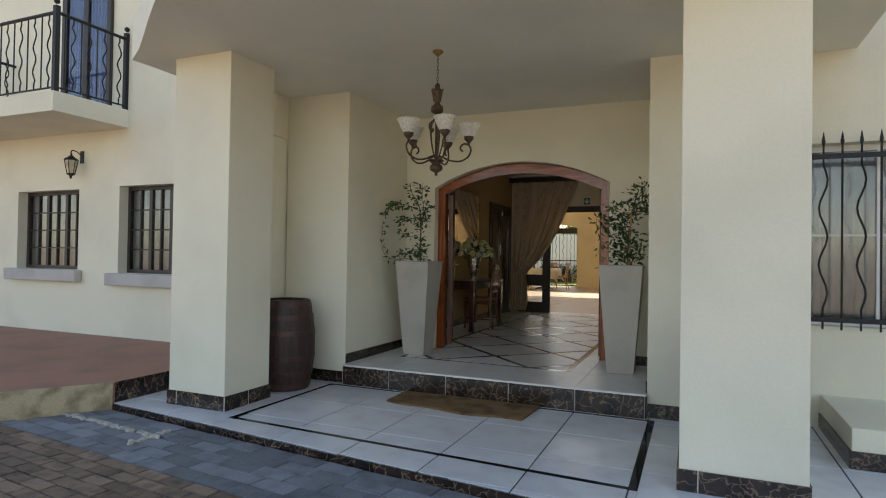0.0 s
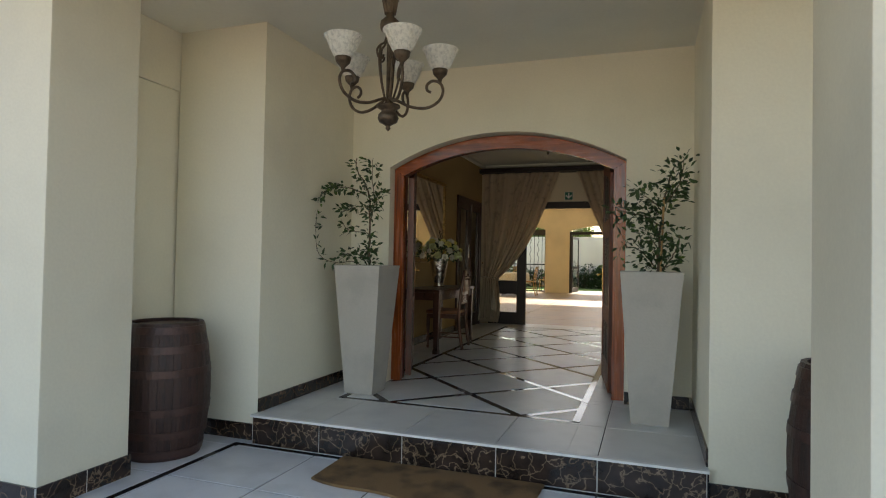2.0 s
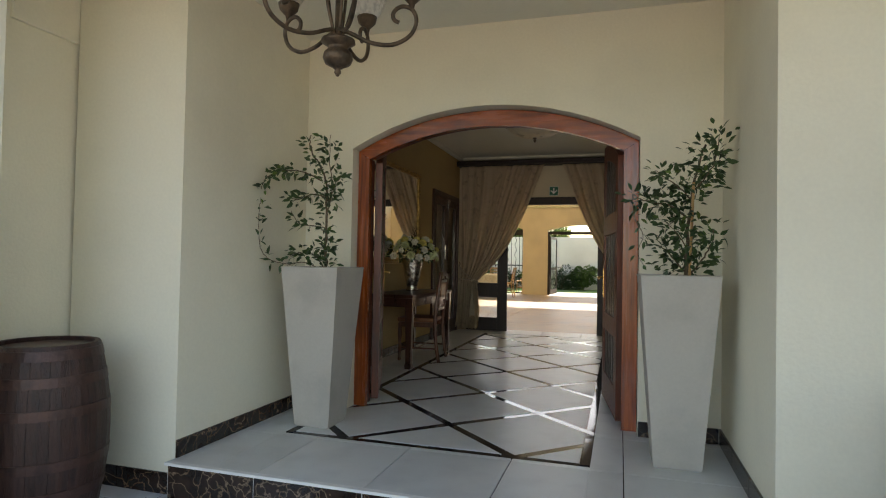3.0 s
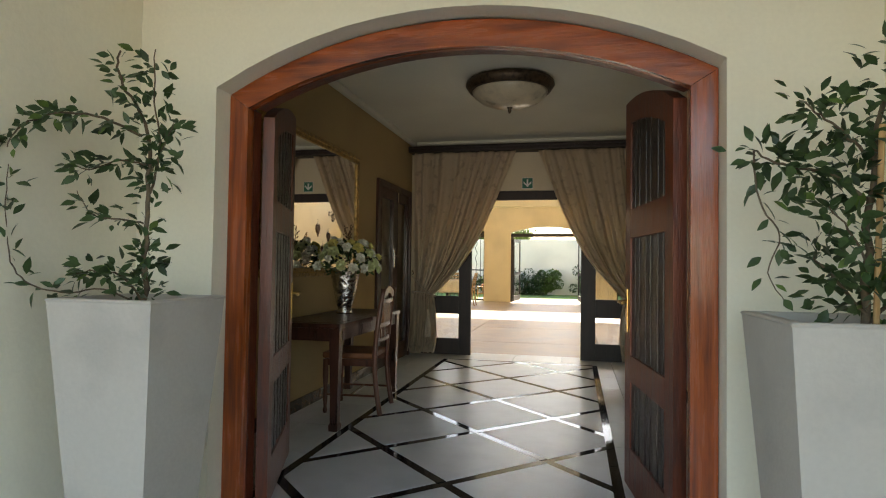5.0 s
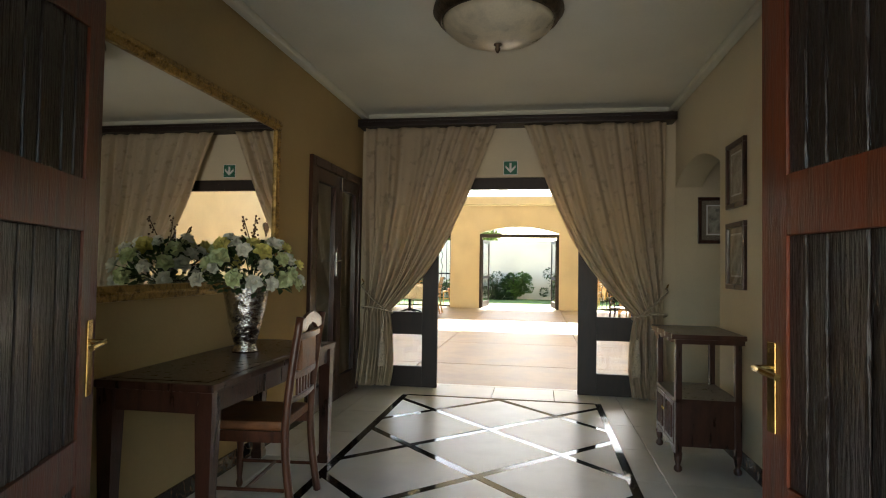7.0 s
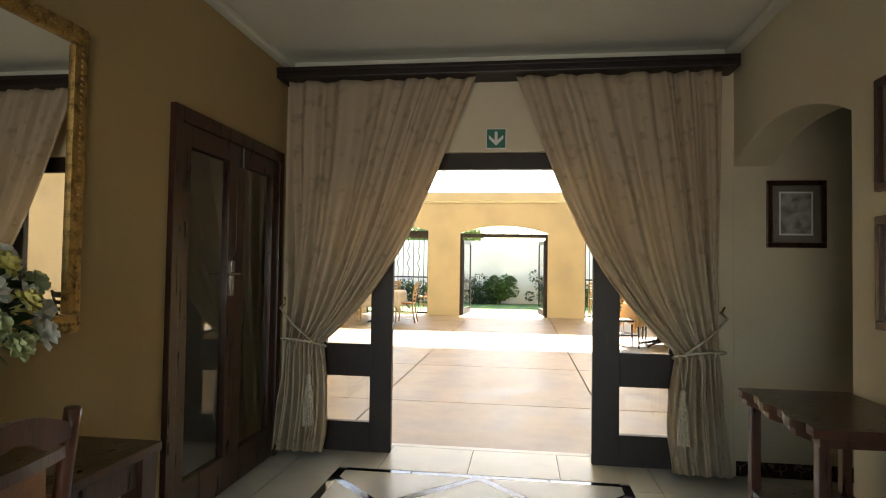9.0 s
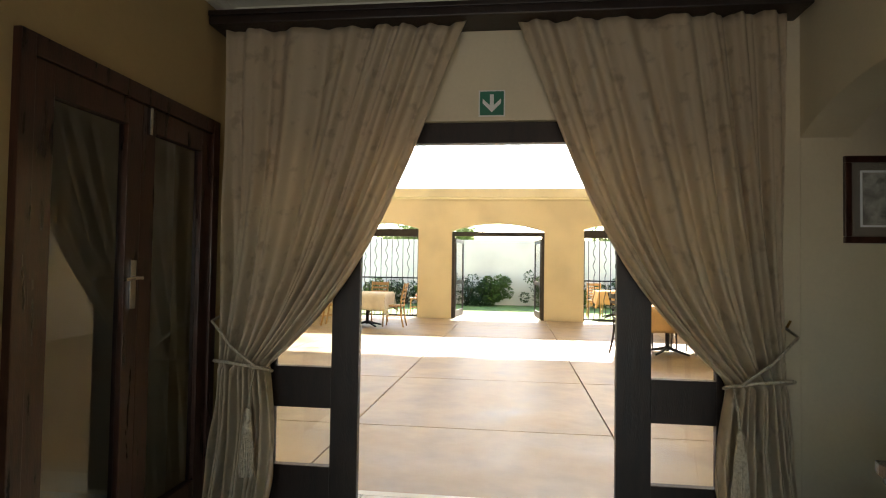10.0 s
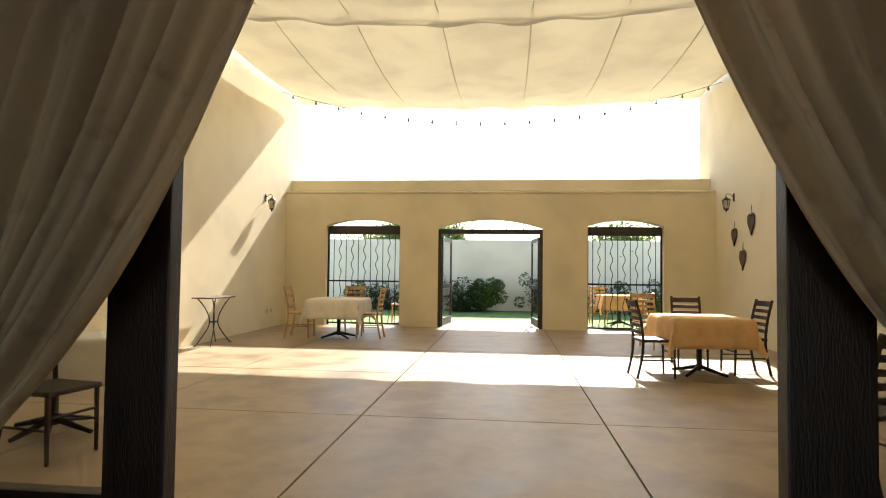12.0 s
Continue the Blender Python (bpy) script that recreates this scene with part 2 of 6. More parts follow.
M["terracotta"] = material("terracotta", (0.42, 0.17, 0.08), 0.85, vary=0.15, scale=9, bump=0.2)
M["print"] = material("grey_print", (0.28, 0.26, 0.22), 0.6, vary=0.5, scale=14, bump=0.0, fine=40, dark=(0.08, 0.08, 0.07))
M["mount"] = material("picture_mount", (0.17, 0.145, 0.115), 0.8, vary=0.05, scale=10, bump=0.02)
M["rust"] = material("rusty_tin", (0.10, 0.055, 0.03), 0.7, metal=0.3, vary=0.4, scale=12, bump=0.4)
M["bulb"] = material("small_bulb", (0.2, 0.19, 0.17), 0.2, vary=0.1, scale=10)


# ---- mesh helpers ----
def part(name, bm, mat, parent=None, label="", smooth=False):
    me = bpy.data.meshes.new(name)
    bmesh.ops.recalc_face_normals(bm, faces=bm.faces)
    bm.to_mesh(me)
    bm.free()
    me.materials.append(M[mat] if isinstance(mat, str) else mat)
    if smooth:
        for p in me.polygons:
            p.use_smooth = True
    ob = new(name, me)
    if parent:
        ob.parent = parent
    if label:
        tagged(ob, label)
    return ob


def thing(name, label, category, group="", at=None, kind=""):
    e = new(name)
    e.empty_display_size = 0.1
    if at:
        e.matrix_basis = pose(*at)
    return tagged(e, label, category, group, kind)


def structure(name, bm, mat, label, category="structure", parent=None):
    return tagged(part(name, bm, mat, parent), label, category, "", "structure")


def box(bm, x0, x1, y0, y1, z0, z1, bevel=0.0, m=None):
    c = Matrix.Translation(((x0 + x1) / 2, (y0 + y1) / 2, (z0 + z1) / 2)) @ Matrix.Diagonal((abs(x1 - x0), abs(y1 - y0), abs(z1 - z0), 1))
    r = bmesh.ops.create_cube(bm, size=1, matrix=(m @ c) if m else c)
    if bevel:
        edges = list({e for v in r["verts"] for e in v.link_edges})
        bmesh.ops.bevel(bm, geom=edges, offset=bevel, segments=2, affect="EDGES", profile=0.6)
    return bm


def B(*a, **k):
    return box(bmesh.new(), *a, **k)


def prism(bm, poly, z0, z1, m=None):
    """A flat polygon of (x, y) drawn up from z0 to z1."""
    m = m or Matrix()
    lo = [bm.verts.new(m @ Vector((x, y, z0))) for x, y in poly]
    hi = [bm.verts.new(m @ Vector((x, y, z1))) for x, y in poly]
    n = len(poly)
    bm.faces.new(list(reversed(lo)))
    bm.faces.new(hi)
    for i in range(n):
        bm.faces.new((lo[i], lo[(i + 1) % n], hi[(i + 1) % n], hi[i]))
    return bm


UPRIGHT = Matrix(((1, 0, 0, 0), (0, 0, 1, 0), (0, 1, 0, 0), (0, 0, 0, 1)))  # polygon's (x, y) becomes (x, z), height becomes y


def lathe(bm, profile, seg=24, m=None, squash=None):
    m = m or Matrix()
    rings = []
    for r, z in profile:
        rings.append([bm.verts.new(m @ Vector((r * math.cos(2 * math.pi * k / seg), r * math.sin(2 * math.pi * k / seg), z))) for k in range(seg)])
    for a, b in zip(rings, rings[1:]):
        for k in range(seg):
            bm.faces.new((a[k], a[(k + 1) % seg], b[(k + 1) % seg], b[k]))
    bm.faces.new(list(reversed(rings[0])))
    bm.faces.new(rings[-1])
    return bm


def tube(bm, points, r, seg=8):
    """A round rod along points; r may be one radius or one for each point."""
    pts = [Vector(p) for p in points]
    rs = r if isinstance(r, (list, tuple)) else [r] * len(pts)
    rings = []
    side = None
    for i, p in enumerate(pts):
        way = (pts[min(i + 1, len(pts) - 1)] - pts[max(i - 1, 0)]).normalized()
        if side is None:
            side = way.cross(Vector((0.3, 0.9, 0.2)) if abs(way.y) < 0.9 else Vector((1, 0, 0.1))).normalized()
        side = (side - way * side.dot(way)).normalized()
        up = way.cross(side)
        rings.append([bm.verts.new(p + (side * math.cos(2 * math.pi * k / seg) + up * math.sin(2 * math.pi * k / seg)) * rs[i]) for k in range(seg)])
    for a, b in zip(rings, rings[1:]):
        for k in range(seg):
            bm.faces.new((a[k], a[(k + 1) % seg], b[(k + 1) % seg], b[k]))
    bm.faces.new(list(reversed(rings[0])))
    bm.faces.new(rings[-1])
    return bm


def T(points, r, seg=8):
    return tube(bmesh.new(), points, r, seg)


def ball(bm, p, r, m=None, sub=1):
    bmesh.ops.create_icosphere(bm, subdivisions=sub, radius=r, matrix=(m or Matrix()) @ Matrix.Translation(p))
    return bm


def arch_points(xa, xb, zs, zt, n=14):
    """A low arch from (xa, zs) to (xb, zs) with its crown at zt: an arc of a circle."""
    w, h = (xb - xa) / 2, zt - zs
    rad = (w * w + h * h) / (2 * h)
    out = []
    for i in range(n + 1):
        x = -w + 2 * w * i / n
        out.append((xa + w + x, zt - rad + math.sqrt(rad * rad - x * x)))
    return out


def arch_wall(x0, x1, z0, z1, y0, y1, openings):
    """A wall along x with openings (xa, xb, bottom, spring, crown)."""
    bm = bmesh.new()
    if openings and all(o[2] <= z0 for o in openings):
        line = [(x0, z0)]
        for xa, xb, zb, zs, zt in sorted(openings):
            line += [(xa, z0)] + (arch_points(xa, xb, zs, zt) if zt > zs else [(xa, zs), (xb, zs)]) + [(xb, z0)]
        return prism(bm, line + [(x1, z0), (x1, z1), (x0, z1)], y0, y1, UPRIGHT)
    x = x0
    for xa, xb, zb, zs, zt in sorted(openings):
        box(bm, x, xa, y0, y1, z0, z1)
        if zb > z0:
            box(bm, xa, xb, y0, y1, z0, zb)
        if zt > zs:
            pts = arch_points(xa, xb, zs, zt)
            for (ax, az), (bx, bz) in zip(pts, pts[1:]):
                prism(bm, [(ax, az), (bx, bz), (bx, z1), (ax, z1)], y0, y1, UPRIGHT)
        else:
            box(bm, xa, xb, y0, y1, zs, z1)
        x = xb
    box(bm, x, x1, y0, y1, z0, z1)
    return bm


def clip(poly, nx, ny, d):
    """The part of a polygon where nx x + ny y <= d."""
    out = []
    for (ax, ay), (bx, by) in zip(poly, poly[1:] + poly[:1]):
        fa, fb = nx * ax + ny * ay - d, nx * bx + ny * by - d
        if fa <= 0:
            out.append((ax, ay))
        if fa * fb < 0:
            s = fa / (fa - fb)
            out.append((ax + (bx - ax) * s, ay + (by - ay) * s))
    return out


def area(poly):
    return abs(sum(a[0] * b[1] - b[0] * a[1] for a, b in zip(poly, poly[1:] + poly[:1]))) / 2


def plate(name, poly, z0, z1, mat, parent):
    """One flat tile or paver with slightly eased top edges."""
    cx, cy = sum(p[0] for p in poly) / len(poly), sum(p[1] for p in poly) / len(poly)
    me = bpy.data.meshes.new(name)
    e = min(0.003, (z1 - z0) * 0.6)
    n = len(poly)
    verts = [(x - cx, y - cy, z0) for x, y in poly] + [(x - cx, y - cy, z1 - e) for x, y in poly]
    for x, y in poly:
        l = math.hypot(x - cx, y - cy)
        verts.append(((x - cx) * (1 - e / l), (y - cy) * (1 - e / l), z1))
    faces = [tuple(range(2 * n, 3 * n))]
    for i in range(n):
        j = (i + 1) % n
        faces += [(i, j, n + j, n + i), (n + i, n + j, 2 * n + j, 2 * n + i)]
    me.from_pydata(verts, [], faces)
    me.materials.append(M[mat])
    ob = new(name, me)
    ob.location = (cx, cy, 0)
    ob.parent = parent
    return ob


# ---- levels and lines of the plan ----
PORCH, PAVE, TERR, COURT, SOFFIT, CEIL = -0.205, -0.262, -0.03, -0.05, 2.88, 2.93
HX0, HX1, HY0, HY1 = 0.05, 3.30, 0.30, 5.55
CX0, CX1, CY0, CY1 = -3.99, 6.70, 5.90, 18.98

# ---- large structure: ground ----
bm = bmesh.new()
prism(bm, [(-400, -400), (400, -400), (400, 400), (-400, 400)], -0.8, -0.40)
ground = structure("ground", bm, "soil", "brown sandy ground reaching to the horizon", "ground")

# porch slab, its front edge running a little askew
def porch_front(x):
    return -3.02 - 0.111 * (x + 1.04)


bm = prism(bmesh.new(), [(-1.04, porch_front(-1.04)), (5.6, porch_front(5.6)), (5.6, -1.0), (3.9, -1.0), (3.9, -0.9), (-1.04, -0.9)], -0.40, PORCH - 0.0045)
porch = structure("floor_porch", bm, "grout", "pale tiled porch floor with black inlay border", "floor")
bm = prism(bmesh.new(), [(-1.04, porch_front(-1.04) - 0.012), (5.6, porch_front(5.6) - 0.012), (5.6, porch_front(5.6)), (-1.04, porch_front(-1.04))], -0.33, PORCH - 0.014)
structure("trim_porch_edge", bm, "marble", "dark veined marble riser of the porch", "riser")

# upper landing and hall floor
bm = B(0.32, 3.34, -1.43, 0.0, -0.4, -0.008)
box(bm, 0.715, 2.83, 0.0, 0.30, -0.4, -0.008)
box(bm, HX0 - 0.1, 4.9, 0.30, 5.90, -0.4, -0.008)
hall_floor = structure("floor_hall", bm, "black_stone", "pale tiles set in a black granite lattice, hall floor", "floor")
# riser of the step: marble slabs with pale joints
step = structure("step_riser", B(0.33, 3.33, -1.445, -1.43, PORCH - 0.01, -0.012), "grout_pale", "marble faced step up to the entrance", "step")
edge = structure("step_nosing", B(0.32, 3.34, -1.462, -1.43, -0.014, 0.001), "white_paint", "pale tile nosing of the step", "step trim")

# court floor
bm = B(CX0 - 0.3, CX1 + 0.3, CY0, CY1 + 0.35, -0.4, COURT - 0.02)
court_base = structure("floor_court_joints", bm, "joint", "dark joints below the court floor", "floor")

# terrace on the left
bm = prism(bmesh.new(), [(-1.05, -0.9), (-1.05, -3.02), (-1.55, -3.75), (-3.6, -7.0), (-14, -9), (-14, -0.9)], -0.4, TERR)
terrace = structure("terrace", bm, "terrace", "red brown screed terrace beside the porch", "terrace")
bm = prism(bmesh.new(), [(-1.055, -3.02), (-1.045, -3.03), (-1.52, -3.76), (-3.57, -7.02), (-3.62, -7.0), (-1.57, -3.74)], -0.4, TERR + 0.004)
structure("kerb_terrace", bm, "kerb", "stained cream plaster kerb of the terrace", "kerb")
for i, (ya, yb) in enumerate(((-3.0, -2.45), (-2.44, -1.83), (-1.82, -1.22))):
    structure("trim_terrace_riser", B(-1.05, -1.035, ya, yb, PORCH - 0.01, TERR + 0.006), "marble", "dark marble strip on the terrace riser", "skirting")

# ---- walls of the entrance ----
bm = arch_wall(HX0 - 0.25, 4.95, -0.3, 5.6, 0.0, 0.30, [(0.715, 2.83, -0.3, 2.0, 2.278)])
structure("wall_entrance", bm, "plaster", "cream plaster wall with arched entrance opening", "wall")
# side cheeks of the recess, with the nib wall fronts
structure("wall_nib_west", B(-0.47, 0.32, -1.38, 0.0, PORCH - 0.1, SOFFIT), "plaster", "cream plaster nib wall beside the recess", "wall")
structure("wall_nib_east", B(3.34, 4.35, -1.38, 0.0, PORCH - 0.1, SOFFIT), "plaster", "cream plaster nib wall beside the recess", "wall")
structure("wall_stub_west", B(-0.76, -0.49, -1.815, -1.0, -0.3, SOFFIT), "plaster", "cream plaster return wall beside the porch", "wall")
structure("beam_west", B(-0.78, -0.468, -1.795, -1.381, 2.42, SOFFIT - 0.002, bevel=0.006), "plaster", "cream plaster downstand beam under the porch roof", "beam")
# facades
bm = arch_wall(-14, -0.47, -0.4, 5.6, -1.0, -0.70, [(-5.80, -4.43, 0.875, 2.03, 2.03), (-3.61, -2.36, 0.85, 2.05, 2.05)])
structure("wall_facade_west", bm, "plaster", "cream plaster house front with two windows", "wall")
bm = arch_wall(4.35, 12, -0.4, 5.6, -1.05, -0.70, [(4.55, 6.1, 0.62, 2.12, 2.12)])
structure("wall_facade_east", bm, "plaster", "cream plaster house front with a barred window", "wall")
structure("wall_upper_front", B(-0.47, 4.35, -0.85, -0.0, SOFFIT + 0.3, 5.6), "plaster", "cream plaster upper wall over the porch", "wall")


def column(x0, x1, y0, y1, name):
    c = structure(name, B(x0, x1, y0, y1, PORCH - 0.1, SOFFIT, bevel=0.006), "plaster", "square cream plaster porch column", "column")
    e, z0, z1 = 0.012, PORCH, PORCH + 0.125
    xm, ym = (x0 + x1) / 2, (y0 + y1) / 2
    for a in ((x0 - e, x0 + 0.10, y0 - e, y0 - 0.001), (x0 + 0.106, x1 + e, y0 - e, y0 - 0.001), (x1 + 0.001, x1 + e, y0, ym - 0.003), (x1 + 0.001, x1 + e, ym + 0.003, y1 + e),
              (x0 - e, x0 - 0.001, y0, ym - 0.003), (x0 - e, x0 - 0.001, ym + 0.003, y1 + e), (x0, xm, y1 + 0.001, y1 + e), (xm + 0.006, x1, y1 + 0.001, y1 + e)):
        part("skirting_tile", B(*a, z0, z1), "marble", c)
    part("joint", B(x0 + 0.098, x0 + 0.108, y0 - e + 0.001, y0 - 0.001, z0, z1), "grout_pale", c)
    part("joint", B(x1 + 0.001, x1 + e - 0.001, ym - 0.004, ym + 0.004, z0, z1), "grout_pale", c)
    part("joint", B(x1 + e - 0.004, x1 + e + 0.002, y0 - e - 0.002, y0 - e + 0.004, z0, z1), "grout_pale", c)
    return c


column(-0.60, 0.038, -2.82, -2.25, "column_west")
column(3.63, 4.29, -2.98, -2.30, "column_east")

# porch roof slab with a bowed front
pts = [(-1.0, -0.86), (-1.0, -2.95)]
for i in range(1, 20):
    a = i / 20
    pts.append((-1.0 + 5.9 * a, -2.95 - 1.45 * math.sin(math.pi * a) ** 1.15))
pts += [(4.9, -2.95), (4.9, -0.86)]
bm = prism(bmesh.new(), pts, SOFFIT, SOFFIT + 0.38)
structure("ceiling_porch", bm, "ceiling", "cream soffit of the bowed porch roof", "ceiling")
structure("ceiling_recess", B(0.32, 3.34, -0.86, 0.0, SOFFIT, SOFFIT + 0.2), "ceiling", "cream soffit over the recess", "ceiling")

# hall walls
structure("wall_hall_west", B(HX0 - 0.25, HX0, 0.30, 4.09, -0.3, 3.2), "plaster_in", "ochre beige hall wall", "wall")
structure("wall_hall_west_2", B(HX0 - 0.25, HX0, 4.09, 5.49, 2.22, 3.2), "plaster_in", "ochre beige wall over the side door", "wall")
structure("wall_hall_west_3", B(HX0 - 0.25, HX0, 5.49, 5.90, -0.3, 3.2), "plaster_in", "ochre beige hall wall", "wall")
# east wall with an arched opening, drawn along x and turned
def turned_wall(name, openings, x, y0, y1, label, mat="plaster_pale", t=0.25, top=3.2):
    bm = arch_wall(y0, y1, -0.3, top, -t, 0.0, openings)
    ob = structure(name, bm, mat, label, "wall")
    ob.matrix_basis = pose(x, 0, 0, 0, 0, 90)
    return ob


turned_wall("wall_hall_east", [(4.12, 5.595, -0.3, 2.12, 2.29)], HX1, 0.30, 5.60, "pale cream hall wall with arched alcove opening")
structure("wall_alcove_east", B(4.75, 4.95, 0.30, 5.60, -0.3, 3.2), "plaster_pale", "beige wall of the alcove", "wall")
bm = arch_wall(HX0 - 0.25, 4.95, -0.3, 3.2, 5.60, 5.90, [(0.20, 3.06, -0.3, 2.24, 2.24)])
structure("wall_hall_north", bm, "plaster_pale", "beige wall with a wide opening to the court", "wall")
structure("ceiling_hall", B(HX0 - 0.2, 4.95, 0.30, 5.90, CEIL, CEIL + 0.2), "ceiling", "white painted hall ceiling", "ceiling")
# cornice
bm = bmesh.new()
for a in ((HX0, HX0 + 0.07, 0.30, 5.60), (HX1 - 0.07, HX1, 0.30, 5.60), (HX0 + 0.07, HX1 - 0.07, 5.53, 5.60), (HX0 + 0.07, HX1 - 0.07, 0.30, 0.37)):
    box(bm, *a, CEIL - 0.06, CEIL - 0.002, bevel=0.02)
structure("trim_cornice", bm, "ceiling", "plain white cornice round the hall ceiling", "cornice")

# court walls
CEND = 3.32
structure("wall_court_west", B(CX0 - 0.3, CX0, CY0, CY1 + 1.2, -0.4, 7.2), "court_plaster", "high warm yellow court wall", "wall")
structure("wall_court_east", B(CX1, CX1 + 0.3, CY0, CY1 + 1.2, -0.4, 7.2), "court_plaster", "high warm yellow court wall", "wall")
bm = B(CX0, HX0 - 0.25, CY0 - 0.3, CY0, -0.4, 7.2)
box(bm, 4.95, CX1, CY0 - 0.3, CY0, -0.4, 7.2)
box(bm, HX0 - 0.25, 4.95, CY0 - 0.3, CY0, 3.2, 7.2)
structure("wall_court_south", bm, "court_plaster", "warm yellow house wall on the court", "wall")
bm = arch_wall(CX0, CX1, COURT, CEND, CY1, CY1 + 0.35, [(-2.90, -0.97, COURT, 2.50, 2.66), (0.0, 2.61, COURT, 2.45, 2.67), (3.69, 5.50, COURT, 2.50, 2.66)])
structure("wall_court_north", bm, "court_plaster", "warm yellow garden wall with three arched openings", "wall")
structure("trim_coping", B(CX0, CX1, CY1 - 0.03, CY1 + 0.38, CEND + 0.002, CEND + 0.05, bevel=0.012), "court_plaster", "plaster coping on the garden wall", "coping")
structure("roof_veranda", B(CX0 + 0.002, CX1 - 0.002, CY1 + 0.40, CY1 + 4.0, 3.45, 3.72), "court_plaster", "plastered veranda roof slab behind the coping", "roof")

# house volume above and at the sides, so that the front lies in its shade
structure("roof_house", B(-14, 12, -0.55, 5.6, 5.4, 5.6), "soil", "flat dark house roof", "roof")
structure("wall_wing_west", B(-14, CX0 - 0.3, 5.4, 5.6, -0.4, 5.4), "plaster", "cream rear house wall", "wall")
structure("wall_wing_east", B(CX1 + 0.3, 12, 5.4, 5.6, -0.4, 5.4), "plaster", "cream rear house wall", "wall")

# garden beyond the court
structure("lawn", B(-14, 18, CY1 + 0.35, 27.9, -0.42, COURT - 0.06), "lawn", "sunlit mown lawn behind the court", "lawn")
structure("paving_garden", B(-1.5, 4.0, CY1 + 0.36, 22.2, -0.3, COURT - 0.03), "screed", "pale paved garden strip", "paving")
structure("wall_garden", B(-14, 18, 26.6, 26.85, -0.4, 2.55), "garden_wall", "white rendered garden wall", "wall")


# ---- entrance door frame and leaves ----
def entrance_frame():
    t = thing("door_frame", "varnished red brown arched timber door frame", "door frame", kind="structure")
    # rebates behind jambs and head wear the dark leaf wood as painted shade
    for xo, xi, back in ((0.716, 0.808, -0.024), (2.826, 2.726, 0.024)):
        part("jamb", prism(bmesh.new(), [(xo, 0.0), (xi, 0.0), (xi, 1.932), (xo, 1.995)], 0.11, 0.16, UPRIGHT), "wood_red", t)
        part("rebate", prism(bmesh.new(), [(xo, 0.0), (xi + back, 0.0), (xi + back, 1.945), (xo, 1.995)], 0.161, 0.27, UPRIGHT), "wood_leaf", t, "inner rebate of the frame, darkened for its shade")
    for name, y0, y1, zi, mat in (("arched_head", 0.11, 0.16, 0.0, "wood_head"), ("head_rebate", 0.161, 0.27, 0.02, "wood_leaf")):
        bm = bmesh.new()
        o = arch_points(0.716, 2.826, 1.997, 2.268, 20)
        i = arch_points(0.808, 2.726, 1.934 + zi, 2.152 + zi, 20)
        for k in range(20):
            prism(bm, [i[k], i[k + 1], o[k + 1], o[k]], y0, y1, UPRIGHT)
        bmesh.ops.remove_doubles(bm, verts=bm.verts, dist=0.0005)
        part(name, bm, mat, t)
    return t


entrance_frame()


def door_leaf(m):
    """A heavy plank leaf with an arched top; x runs from the hinge to the free edge, thickness along y."""
    t = thing("door_leaf", "dark carved timber entrance door leaf standing open", "door", "entrance door leaves")
    w, d, top0, top1 = 0.90, 0.055, 1.93, 2.15
    s = 0.12
    f = lambda x: top0 + (top1 - top0) * math.sin(math.pi / 2 * x / w) ** 0.8
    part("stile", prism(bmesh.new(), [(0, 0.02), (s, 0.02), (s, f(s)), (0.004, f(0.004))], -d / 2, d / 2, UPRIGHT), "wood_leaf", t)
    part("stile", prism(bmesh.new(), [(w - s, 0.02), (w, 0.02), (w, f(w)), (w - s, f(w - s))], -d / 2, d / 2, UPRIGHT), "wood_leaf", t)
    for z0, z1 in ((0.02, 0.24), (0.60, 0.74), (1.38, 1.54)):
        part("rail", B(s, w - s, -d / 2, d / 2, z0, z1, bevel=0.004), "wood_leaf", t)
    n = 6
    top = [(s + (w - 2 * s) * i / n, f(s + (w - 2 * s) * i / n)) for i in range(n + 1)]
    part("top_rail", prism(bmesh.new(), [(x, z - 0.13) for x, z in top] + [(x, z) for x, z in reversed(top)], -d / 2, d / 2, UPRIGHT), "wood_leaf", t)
    k = 9
    bw = (w - 2 * s) / k
    for z0, z1 in ((0.24, 0.60), (0.74, 1.38), (1.54, 1.96)):
        for i in range(k):
            x0 = s + i * bw
            zt = z1 if z1 < 1.9 else f(x0 + bw / 2) - 0.12
            dd = 0.012 + 0.004 * ((i * 7) % 3)
            part("plank", B(x0 + 0.002, x0 + bw - 0.002, -dd, dd, z0, zt, bevel=0.004), "wood_door", t)
    for side in (-1, 1):
        hp = part("handle_plate", B(w - 0.075, w - 0.035, side * (d / 2), side * (d / 2 + 0.006), 0.86, 1.10, bevel=0.002), "brass", t, "brass handle plate")
        part("lever", T([(w - 0.055, side * (d / 2), 1.03), (w - 0.055, side * (d / 2 + 0.05), 1.03), (w - 0.10, side * (d / 2 + 0.055), 1.03), (w - 0.17, side * (d / 2 + 0.05), 1.025)], 0.009), "brass", hp)
    t.matrix_basis = m
    return t


ang = math.degrees(math.atan2(1.14 - 0.25, 2.595 - 2.715))
door_leaf(pose(2.715, 0.28, 0, 0, 0, ang))
ang = math.degrees(math.atan2(0.843, -0.315))
door_leaf(pose(0.815, 0.29, 0, 0, 0, ang))


